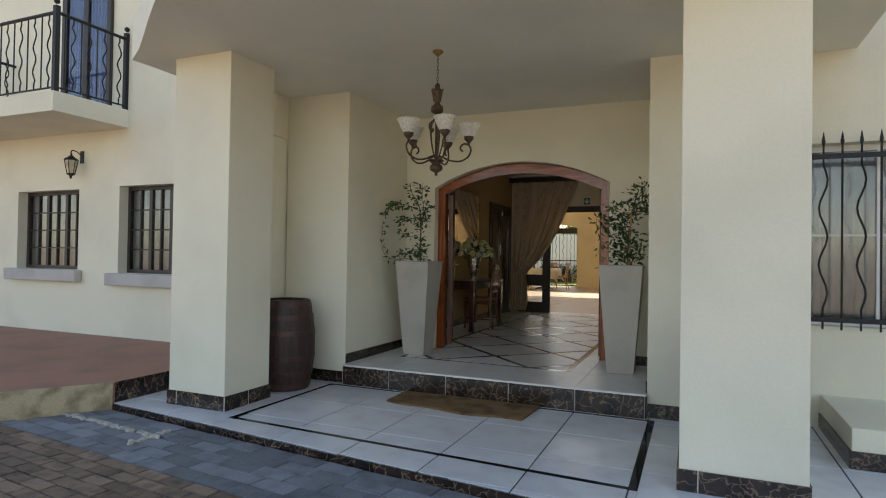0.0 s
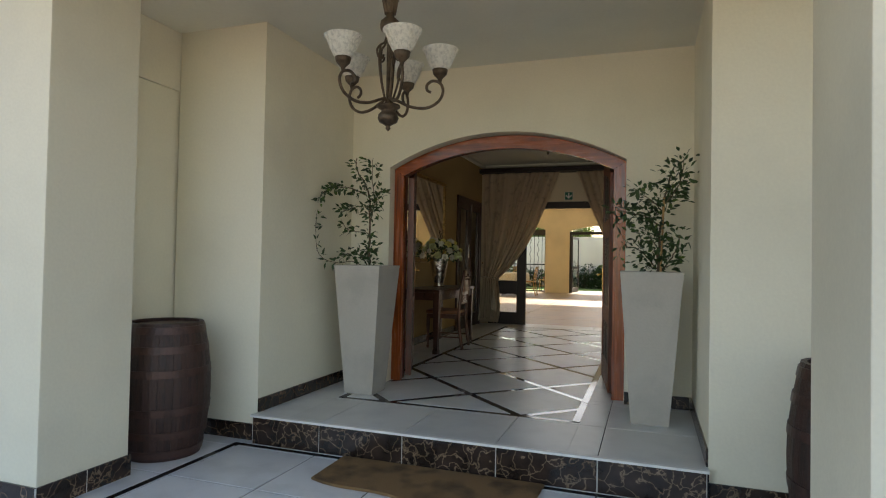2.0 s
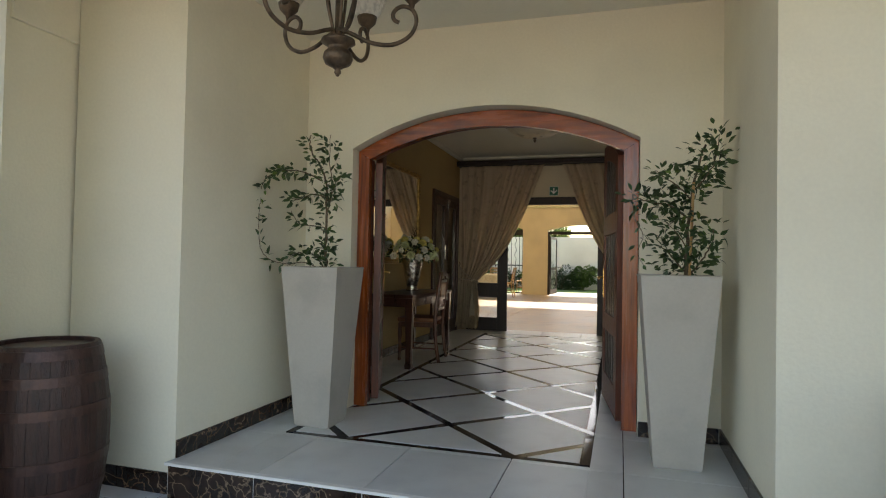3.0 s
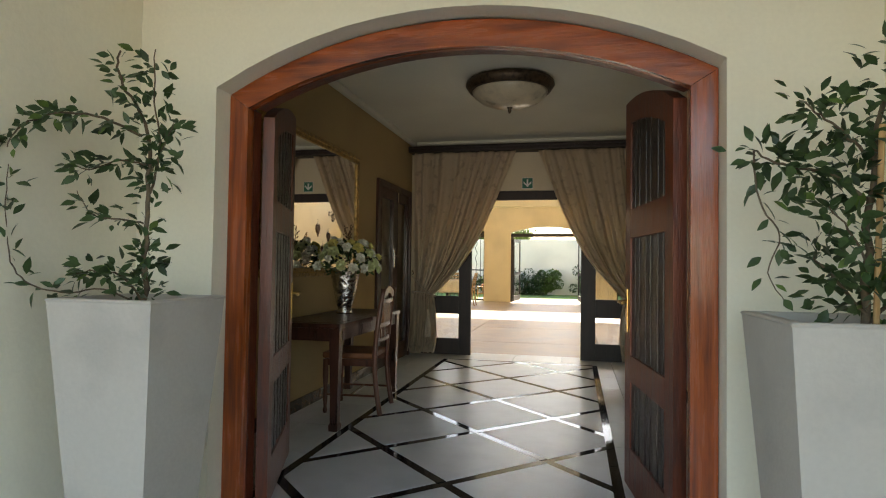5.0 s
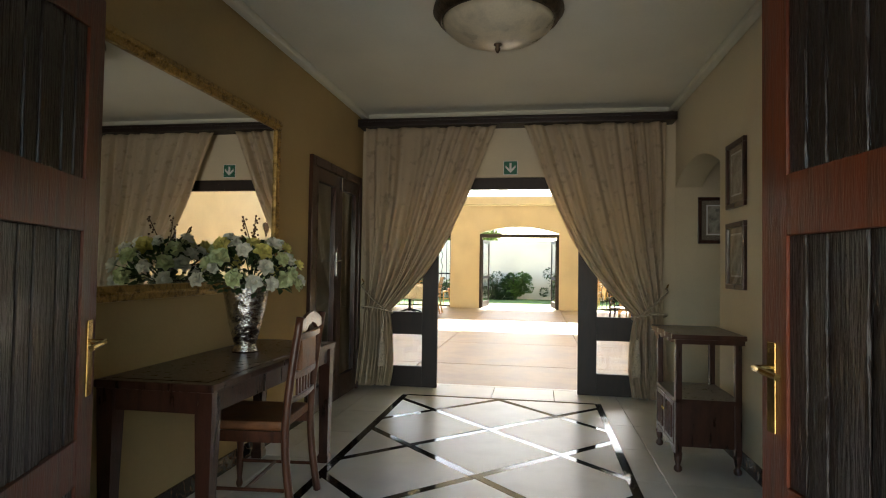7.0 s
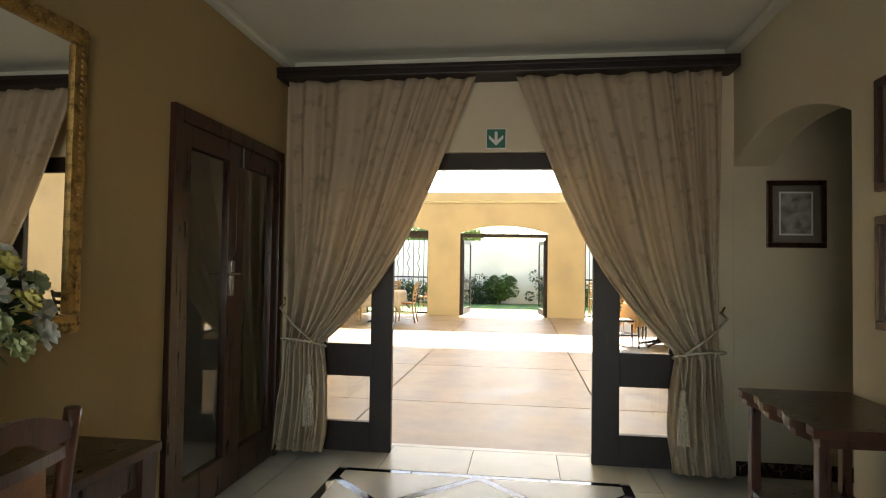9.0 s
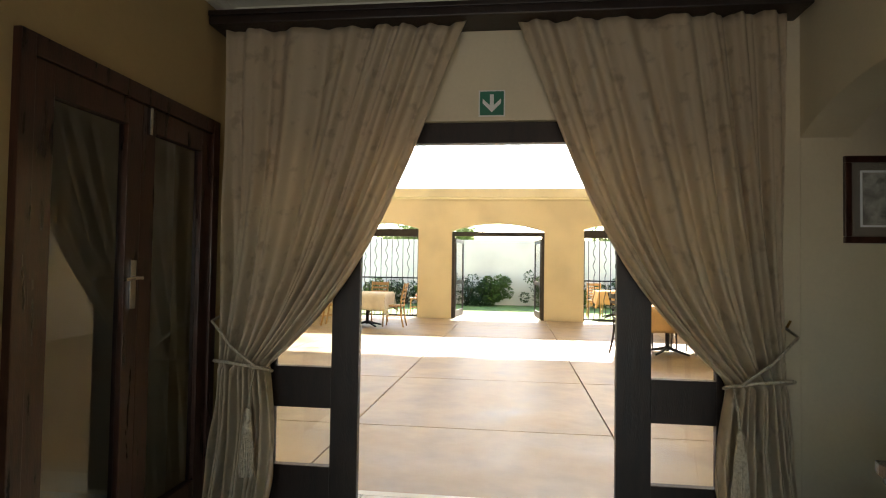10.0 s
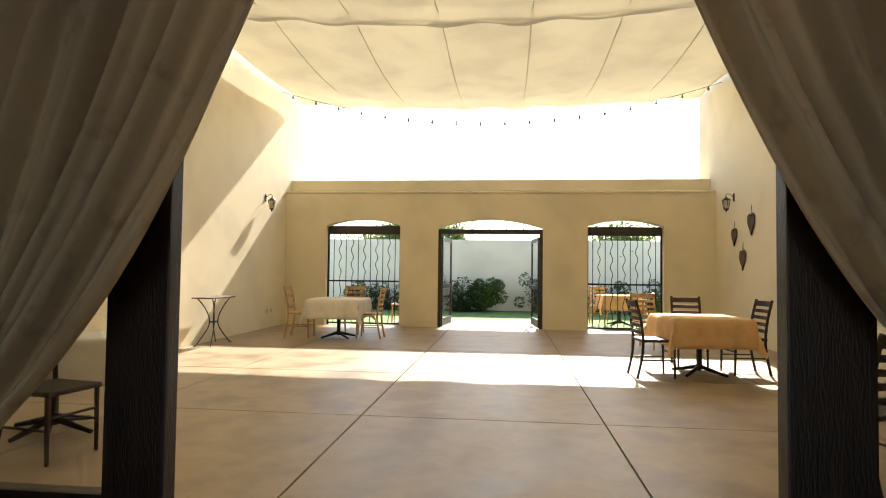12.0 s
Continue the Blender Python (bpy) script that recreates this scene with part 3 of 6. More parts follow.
# ---- exit doors to the court ----
def exit_leaf(x0, x1, wide_right):
    t = thing("glazed_door_panel", "dark wooden glazed side panel of the court doors", "door panel", "court door panels")
    y0, y1 = 5.645, 5.70
    a, b = (0.11, 0.165) if wide_right else (0.188, 0.11)
    part("stile", B(x0, x0 + a, y0, y1, 0.0, 2.12, bevel=0.004), "wood_black", t)
    part("stile", B(x1 - b, x1, y0, y1, 0.0, 2.12, bevel=0.004), "wood_black", t)
    for z0, z1 in ((0.0, 0.22), (0.56, 0.80), (1.30, 1.40), (2.0, 2.12)):
        part("rail", B(x0 + a, x1 - b, y0, y1, z0, z1, bevel=0.003), "wood_black", t)
    for z0, z1 in ((0.22, 0.56), (0.80, 1.30), (1.40, 2.0)):
        p = part("glass_pane", B(x0 + a, x1 - b, y0 + 0.022, y0 + 0.028, z0, z1), "glass", t)
        p.visible_shadow = False
    return t


exit_leaf(0.27, 0.892, True)
exit_leaf(2.36, 3.0, False)
t = thing("court_door_frame", "near black timber frame of the court doors", "door frame", kind="structure")
part("jamb", B(0.20, 0.27, 5.64, 5.71, 0.0, 2.24, bevel=0.004), "wood_black", t)
part("jamb", B(3.0, 3.06, 5.64, 5.71, 0.0, 2.24, bevel=0.004), "wood_black", t)
part("head", B(0.27, 3.0, 5.64, 5.71, 2.12, 2.24, bevel=0.004), "wood_black", t)
structure("threshold", B(0.20, 3.06, 5.84, 5.905, -0.05, -0.002), "tile_hall", "pale threshold strip of the hall", "threshold")


# ---- side door in the hall ----
def side_door():
    t = thing("side_door", "dark glazed double door with brass lever handles", "door")
    x0, x1 = HX0 - 0.03, HX0 + 0.02
    for ya, yb in ((4.09, 4.16), (5.42, 5.49)):
        part("jamb", B(x0 - 0.02, x1 + 0.012, ya, yb, 0, 2.22, bevel=0.004), "wood_dark", t)
    part("head", B(x0 - 0.02, x1 + 0.012, 4.16, 5.42, 2.14, 2.22, bevel=0.004), "wood_dark", t)
    for ya, yb in ((4.162, 4.79), (4.792, 5.418)):
        part("stile", B(x0, x1, ya, ya + 0.1, 0.01, 2.138, bevel=0.003), "wood_dark", t)
        part("stile", B(x0, x1, yb - 0.1, yb, 0.01, 2.138, bevel=0.003), "wood_dark", t)
        part("rail", B(x0, x1, ya + 0.1, yb - 0.1, 0.01, 0.22, bevel=0.003), "wood_dark", t)
        part("rail", B(x0, x1, ya + 0.1, yb - 0.1, 2.02, 2.138, bevel=0.003), "wood_dark", t)
        p = part("glass_pane", B(x0 + 0.02, x0 + 0.026, ya + 0.1, yb - 0.1, 0.22, 2.02), "glass", t)
    h = part("handle_plate", B(x1, x1 + 0.008, 4.725, 4.765, 1.19, 1.41, bevel=0.002), "chrome", t, "steel handle plate")
    part("lever", T([(x1, 4.745, 1.33), (x1 + 0.05, 4.745, 1.33), (x1 + 0.055, 4.68, 1.33), (x1 + 0.05, 4.63, 1.325)], 0.009), "chrome", h)
    part("bolt", B(x1, x1 + 0.02, 4.82, 4.84, 2.0, 2.13, bevel=0.004), "chrome", t, "steel door bolt")
    return t


side_door()
structure("wall_side_room", B(HX0 - 1.6, HX0 - 1.5, 3.4, 5.55, -0.2, 3.0), "plaster_in", "dim wall of the side room", "wall")
structure("wall_side_room_2", B(HX0 - 1.5, HX0 - 0.25, 3.3, 3.4, -0.2, 3.0), "plaster_in", "dim wall of the side room", "wall")
structure("floor_side_room", B(HX0 - 1.5, HX0 - 0.25, 3.4, 5.6, -0.2, -0.01), "tile_hall", "dim tiled floor of the side room", "floor")
structure("ceiling_side_room", B(HX0 - 1.6, HX0 - 0.25, 3.3, 5.6, 2.9, 3.0), "ceiling", "ceiling of the side room", "ceiling")


# ---- curtains ----
def curtain(side):
    """side 1: by the west jamb, -1: by the east jamb. Drawn to a tie-back at knee height."""
    t = thing("curtain", "beige damask curtain drawn back with a corded tie-back", "curtain", "hall curtains")
    mid = 1.655
    flip = lambda x: x if side > 0 else 2 * mid - x
    nu, nv = 150, 60
    zt, zk, zb = 2.76, 0.83, 0.04 if side > 0 else 0.03
    bm = bmesh.new()
    grid = []
    for j in range(nv + 1):
        z = zt + (zb - zt) * j / nv
        if z > zk:
            s = (zt - z) / (zt - zk)
            outer = 0.12 + 0.03 * s ** 3
            inner = 1.51 - 0.72 * s ** 0.95 - 0.37 * s ** 4
            fold = 0.030 + 0.035 * s
            lean = -0.05 * s ** 2
        else:
            s = (zk - z) / (zk - zb)
            outer = 0.15 - 0.09 * s
            inner = 0.42 + 0.01 * s + 0.04 * math.sin(s * math.pi)
            fold = 0.065 - 0.005 * s
            lean = -0.05
        row = []
        for i in range(nu + 1):
            u = i / nu
            x = outer + (inner - outer) * (u + 0.012 * math.sin(13 * u + 2 * s))
            ph = u * 2 * math.pi * 7 + 1.9 * math.sin(u * 7 + side) + 0.8 * math.sin(2.4 * s + u * 5 + side) + 0.35 * math.sin(9 * u + 6 * s)
            y = 5.48 + 0.4 * lean - fold * 0.85 * math.sin(ph) - 0.3 * fold * math.sin(2.7 * ph + 1 + side) - 0.012 * math.sin(5 * s + u * 20)
            row.append(bm.verts.new((flip(x), y, z + (0.015 * math.sin(ph) if j == nv else 0))))
        grid.append(row)
    for a, b in zip(grid, grid[1:]):
        for i in range(nu):
            bm.faces.new((a[i], a[i + 1], b[i + 1], b[i]))
    c = part("drape", bm, "curtain", t, smooth=True)
    sol = c.modifiers.new("thickness", "SOLIDIFY")
    sol.thickness = 0.004
    # cord of the tie-back, round the gathered cloth, up to its hook
    loop = []
    for k in range(25):
        a = 2 * math.pi * k / 24
        loop.append((flip(0.285 + 0.165 * math.cos(a)), 5.43 - 0.105 * math.sin(a), 0.83 + 0.03 * math.sin(a) - 0.02 * math.cos(a)))
    cord = part("tie_back", T(loop, 0.009, 6), "rope", t, "cream twisted cord tie-back", smooth=True)
    part("cord", T([(flip(0.40), 5.34, 0.84), (flip(0.26), 5.33, 0.95), (flip(0.12), 5.38, 1.08), (flip(0.10), 5.57, 1.11)], 0.008, 6), "rope", cord, smooth=True)
    hook = part("hook", T([(flip(0.10), 5.60, 1.10), (flip(0.10), 5.55, 1.11), (flip(0.085), 5.54, 1.15)], 0.007, 6), "brass", t, "brass tie-back hook")
    xt = 0.40 if side > 0 else 0.44
    bm = T([(flip(xt), 5.33, 0.83), (flip(xt - 0.01), 5.30, 0.72), (flip(xt - 0.02), 5.30, 0.60)], 0.006, 6)
    lathe(bm, [(0.012, 0.50), (0.026, 0.49), (0.028, 0.53), (0.018, 0.57), (0.024, 0.60), (0.010, 0.63)], 12, pose(flip(xt - 0.02), 5.30, 0))
    part("tassel_cord", bm, "rope", cord, smooth=True)
    bm = bmesh.new()
    for k in range(18):
        a = 2 * math.pi * k / 18
        tube(bm, [(flip(xt - 0.02) + 0.022 * math.cos(a), 5.30 + 0.022 * math.sin(a), 0.51), (flip(xt - 0.02) + 0.034 * math.cos(a), 5.30 + 0.034 * math.sin(a), 0.36), (flip(xt - 0.02) + 0.035 * math.cos(a), 5.30 + 0.035 * math.sin(a), 0.27)], 0.006, 5)
    lathe(bm, [(0.02, 0.275), (0.03, 0.28), (0.026, 0.40), (0.02, 0.51)], 10, pose(flip(xt - 0.02), 5.30, 0))
    part("tassel", bm, "rope", cord, "cream tassel")
    return t


curtain(1)
curtain(-1)
t = thing("pelmet", "dark stained timber curtain pelmet board", "pelmet")
part("board", B(0.055, 3.27, 5.37, 5.60, 2.755, 2.835, bevel=0.008), "wood_black", t)
part("moulding", B(0.058, 3.265, 5.355, 5.37, 2.80, 2.83, bevel=0.005), "wood_black", t)

# exit sign
t = thing("exit_sign", "green square sign with a white downward arrow", "sign")
part("panel", B(1.578, 1.728, 5.594, 5.60, 2.262, 2.412, bevel=0.001), "white_paint", t, "white sign border")
part("face", B(1.585, 1.721, 5.591, 5.5945, 2.269, 2.405), "sign_green", t)
bm = prism(bmesh.new(), [(0.0, -0.052), (0.052, 0.0), (0.052, 0.026), (0.011, -0.012), (0.011, 0.05), (-0.011, 0.05), (-0.011, -0.012), (-0.052, 0.026), (-0.052, 0.0)], 0, 0.003, UPRIGHT)
ar = part("arrow", bm, "white_paint", t)
ar.location = (1.653, 5.588, 2.337)


# ---- skirtings ----
def skirting(a, z0, h=0.1, n=1, along="x"):
    x0, x1, y0, y1 = a
    e = 0.004
    for i in range(n):
        if along == "x":
            s = (x1 - x0) / n
            bm = B(x0 + i * s + e, x0 + (i + 1) * s, y0, y1, z0, z0 + h, bevel=0.002)
        else:
            s = (y1 - y0) / n
            bm = B(x0, x1, y0 + i * s + e, y0 + (i + 1) * s, z0, z0 + h, bevel=0.002)
        structure("baseboard", bm, "marble", "dark brown veined marble skirting tile", "skirting")


skirting((-0.47, 0.32, -1.392, -1.38), PORCH, 0.12, 2)
skirting((3.34, 4.35, -1.392, -1.38), PORCH, 0.12, 2)
skirting((0.32, 0.332, -1.38, 0.0), 0.0, 0.10, 3, "y")
skirting((3.328, 3.34, -1.38, 0.0), 0.0, 0.10, 3, "y")
skirting((0.335, 0.70, -0.012, 0.0), 0.0, 0.10)
skirting((2.83, 3.325, -0.012, 0.0), 0.0, 0.10)
skirting((HX0, HX0 + 0.012, 0.31, 4.07), 0.0, 0.10, 7, "y")
skirting((HX1 - 0.012, HX1, 0.31, 4.11), 0.0, 0.10, 7, "y")
skirting((3.31, 4.74, 5.588, 5.60), 0.0, 0.10, 3)
for i, xj in enumerate((0.335, 0.88, 1.50, 2.13, 2.74)):
    xe = (0.88, 1.50, 2.13, 2.74, 3.328)[i]
    part("riser_slab", B(xj + 0.004, xe - 0.004, -1.452, -1.444, PORCH + 0.002, -0.016), "marble", step)


# ---- barrels ----
def barrel(m, h=0.89):
    t = thing("barrel", "old dark brown oak wine barrel with iron hoops", "barrel", "porch barrels")
    n = 20
    prof = lambda s: 0.238 + 0.056 * math.sin(math.pi * s) ** 0.9
    for k in range(n):
        a0, a1 = 2 * math.pi * (k + 0.008) / n, 2 * math.pi * (k + 0.992) / n
        bm = bmesh.new()
        rows = []
        for i in range(11):
            s = i / 10
            r = prof(s)
            rows.append([bm.verts.new((rr * math.cos(a), rr * math.sin(a), h * s)) for rr, a in ((r, a0), (r + 0.003, (a0 + a1) / 2), (r, a1), (r - 0.025, a1), (r - 0.025, a0))])
        for p, q in zip(rows, rows[1:]):
            for j in range(5):
                bm.faces.new((p[j], p[(j + 1) % 5], q[(j + 1) % 5], q[j]))
        bm.faces.new(rows[0])
        bm.faces.new(list(reversed(rows[-1])))
        part("stave", bm, "barrel", t)
    for s in (0.05, 0.19, 0.36, 0.64, 0.81, 0.95):
        w = 0.048
        r0, r1 = prof(max(0, s - w / h / 2 * 1.0)), prof(min(1, s + w / h / 2))
        bm = bmesh.new()
        prof_ = [(r0 - 0.01, s * h - w / 2), (r0 + 0.006, s * h - w / 2), (r1 + 0.006, s * h + w / 2), (r1 - 0.01, s * h + w / 2)]
        lathe(bm, prof_, 48)
        part("hoop", bm, "hoop", t, smooth=False)
    part("head", lathe(bmesh.new(), [(0.217, h - 0.05), (0.217, h - 0.03)], 32), "barrel", t)
    t.matrix_basis = m
    return t


bar = barrel(pose(-0.115, -1.82, PORCH))
copy_thing(bar, pose(3.94, -1.82, PORCH, 0, 0, 40))

# ---- mat ----
t = thing("door_mat", "worn brown coir mat with a scalloped edge lying before the step", "mat")
pts = [(1.09, -1.475)]
for i in range(13):
    s = i / 12
    pts.append((1.10 + 1.31 * s, -1.90 - 0.09 * s - 0.05 * math.sin(math.pi * s) ** 2 - 0.025 * math.sin(s * 4 * math.pi)))
pts += [(2.44, -1.475)]
bm = prism(bmesh.new(), list(reversed(pts)), PORCH + 0.001, PORCH + 0.018)
bmesh.ops.bevel(bm, geom=[e for e in bm.edges], offset=0.004, segments=1, affect="EDGES")
part("mat_body", bm, "mat", t)


# ---- pots and climbing plants ----
def pot(m, top=0.42, bot=0.245, h=1.085):
    t = thing("tall_planter", "tall tapered grey cement planter beside the entrance", "planter", "entrance planters")
    bm = bmesh.new()
    rows = []
    for w, z in ((bot, 0.0), (bot + 0.012, 0.01), (top - 0.008, h - 0.012), (top, h - 0.006), (top - 0.01, h), (top - 0.07, h), (top - 0.08, h - 0.06)):
        rows.append([bm.verts.new((x * w / 2, y * w / 2, z)) for x, y in ((-1, -1), (1, -1), (1, 1), (-1, 1))])
    for a, b in zip(rows, rows[1:]):
        for j in range(4):
            bm.faces.new((a[j], a[(j + 1) % 4], b[(j + 1) % 4], b[j]))
    bm.faces.new(list(reversed(rows[0])))
    part("body", bm, "pot", t)
    part("soil", B(-top / 2 + 0.041, top / 2 - 0.041, -top / 2 + 0.041, top / 2 - 0.041, h - 0.09, h - 0.055), "soil", t, "dark potting soil")
    t.matrix_basis = m
    return t


p1 = pot(pose(0.722, -0.44, 0, 0, 0, 0), top=0.425)
copy_thing(p1, pose(3.025, -0.48, 0, 0, 0, 1.5))


def leaf_mesh(name, l, w, mat):
    me = bpy.data.meshes.new(name)
    v = [(0, 0, 0)]
    f = []
    prof = [(0.18, 0.55), (0.42, 1.0), (0.70, 0.72), (1.0, 0.0)]
    for s, k in prof[:-1]:
        bend = -0.16 * l * s * s
        v += [(-w / 2 * k, l * s, bend + 0.10 * w * k), (0, l * s, bend), (w / 2 * k, l * s, bend + 0.10 * w * k)]
    v.append((0, l, -0.16 * l))
    f += [(0, 2, 1), (0, 3, 2)]
    for i in range(2):
        a = 1 + 3 * i
        f += [(a, a + 1, a + 4, a + 3), (a + 1, a + 2, a + 5, a + 4)]
    f += [(7, 8, 10), (8, 9, 10)]
    me.from_pydata(v, [], f)
    me.materials.append(M[mat])
    for p in me.polygons:
        p.use_smooth = True
    return me


LEAVES = [leaf_mesh("leaf", 0.056, 0.027, "leaf"), leaf_mesh("leaf", 0.047, 0.025, "leaf"), leaf_mesh("leaf", 0.064, 0.031, "leaf"), leaf_mesh("leaf", 0.052, 0.027, "leaf_light")]


def along(pts, s):
    d = [0]
    for a, b in zip(pts, pts[1:]):
        d.append(d[-1] + (Vector(b) - Vector(a)).length)
    x = s * d[-1]
    for i in range(len(pts) - 1):
        if x <= d[i + 1] or i == len(pts) - 2:
            k = (x - d[i]) / max(1e-6, d[i + 1] - d[i])
            return Vector(pts[i]).lerp(Vector(pts[i + 1]), k), (Vector(pts[i + 1]) - Vector(pts[i])).normalized()


def smooth_line(pts, n=5):
    out = []
    P = [Vector(p) for p in pts]
    for i in range(len(P) - 1):
        a, b, c, d = P[max(i - 1, 0)], P[i], P[i + 1], P[min(i + 2, len(P) - 1)]
        for k in range(n):
            u = k / n
            out.append(0.5 * ((2 * b) + (c - a) * u + (2 * a - 5 * b + 4 * c - d) * u * u + (3 * b - a - 3 * c + d) * u ** 3))
    out.append(P[-1])
    return out


def shrub(name, label, at, branches, rng):
    """branches: (points, radius, leaves, how far leaves stand off)."""
    t = thing(name, label, "plant", "entrance climbers", at=at)
    for pts, r, n, off in branches:
        line = smooth_line(pts)
        line = [p + Vector((rng.uniform(-1, 1), rng.uniform(-1, 1), rng.uniform(-1, 1))) * r * 0.8 for p in line]
        st = part("stem", T(line, [r * (1 - 0.65 * i / len(line)) for i in range(len(line))], 6), "stem", t, smooth=True)
        for k in range(int(n * 2.3)):
            s = rng.uniform(0.06, 1.0)
            p, way = along(line, s)
            o = Vector((rng.gauss(0, 1), rng.gauss(0, 0.8), rng.gauss(0, 0.8)))
            p = p + o * off
            d = (o.normalized() + way * 0.5 + Vector((0, -0.25, -0.15))).normalized()
            q = d.to_track_quat("Y", "Z").to_matrix().to_4x4()
            ob = new("leaf", LEAVES[3] if rng.random() < 0.09 else LEAVES[rng.randrange(3)])
            ob.parent = st
            sc = rng.uniform(0.65, 1.1)
            ob.matrix_basis = Matrix.Translation(p) @ q @ pose(0, 0, 0, rng.uniform(-30, 30), rng.uniform(-70, 70), 0) @ Matrix.Diagonal((sc, sc, sc, 1))
    return t


rng = random.Random(4)
shrub("climbing_plant", "sparse dark green climber growing in a planter", (0.69, -0.44, 1.03), [
    ([(0.05, 0, 0), (0.04, 0.0, 0.25), (0.03, 0.02, 0.5), (0.0, 0.03, 0.72), (-0.08, 0.0, 0.86), (-0.10, 0.0, 0.98)], 0.010, 44, 0.022),
    ([(0.03, 0.02, 0.42), (0.07, 0.03, 0.60), (0.05, 0.02, 0.78), (0.06, 0, 0.98)], 0.005, 40, 0.03),
    ([(0.0, 0.02, 0.66), (-0.10, -0.06, 0.71), (-0.22, -0.14, 0.72), (-0.31, -0.20, 0.66), (-0.33, -0.24, 0.58)], 0.006, 38, 0.022),
    ([(0.02, 0.02, 0.55), (-0.06, -0.02, 0.56), (-0.14, -0.08, 0.52), (-0.20, -0.10, 0.54)], 0.004, 20, 0.02),
    ([(0.03, 0.0, 0.33), (-0.06, -0.02, 0.34), (-0.14, -0.06, 0.36), (-0.19, -0.08, 0.44)], 0.004, 15, 0.018),
    ([(0.05, 0, 0.0), (0.0, -0.04, 0.12), (-0.10, -0.08, 0.15), (-0.18, -0.1, 0.13)], 0.005, 34, 0.035),
    ([(0.04, 0, 0.02), (-0.08, -0.06, 0.08), (-0.20, -0.12, 0.07), (-0.30, -0.16, 0.10), (-0.36, -0.18, 0.18), (-0.37, -0.2, 0.36), (-0.34, -0.22, 0.52)], 0.004, 22, 0.016),
    ([(0.04, 0, 0.05), (0.05, 0, 0.16), (0.03, -0.01, 0.26)], 0.006, 24, 0.03),
    ([(0.05, 0.0, 0.5), (0.11, 0.0, 0.62), (0.15, 0.0, 0.70)], 0.003, 14, 0.022),
], rng)
shrub("climbing_plant", "bushy dark green climber tied to a cane in a planter", (3.055, -0.48, 1.03), [
    ([(0.02, 0, 0), (0.03, 0.0, 0.3), (0.06, 0.02, 0.6), (0.12, 0.02, 0.82)], 0.012, 70, 0.05),
    ([(0.03, 0, 0.05), (-0.06, -0.02, 0.16), (-0.12, -0.04, 0.22)], 0.006, 38, 0.045),
    ([(0.03, 0, 0.05), (0.10, -0.02, 0.14), (0.15, -0.04, 0.24), (0.16, -0.04, 0.32)], 0.006, 40, 0.04),
    ([(0.04, 0.01, 0.38), (-0.08, -0.02, 0.46), (-0.20, -0.04, 0.48), (-0.28, -0.06, 0.52)], 0.006, 60, 0.036),
    ([(0.04, 0.01, 0.50), (-0.02, 0.0, 0.56), (-0.10, -0.03, 0.62), (-0.16, -0.05, 0.66)], 0.005, 40, 0.036),
    ([(0.06, 0.01, 0.55), (0.12, -0.02, 0.62), (0.17, -0.04, 0.72), (0.18, -0.05, 0.86)], 0.005, 55, 0.035),
    ([(-0.28, -0.06, 0.52), (-0.27, -0.07, 0.38), (-0.22, -0.08, 0.28), (-0.25, -0.08, 0.18), (-0.2, -0.1, 0.08)], 0.003, 8, 0.01),
    ([(0.03, 0, 0.2), (-0.04, -0.05, 0.30), (-0.10, -0.08, 0.36)], 0.004, 30, 0.04),
], rng)
t = thing("plant_cane", "pale bamboo cane supporting a climber", "cane")
part("cane", T([(3.09, -0.50, 1.02), (3.11, -0.50, 1.62)], 0.008), "wood_pale", t)


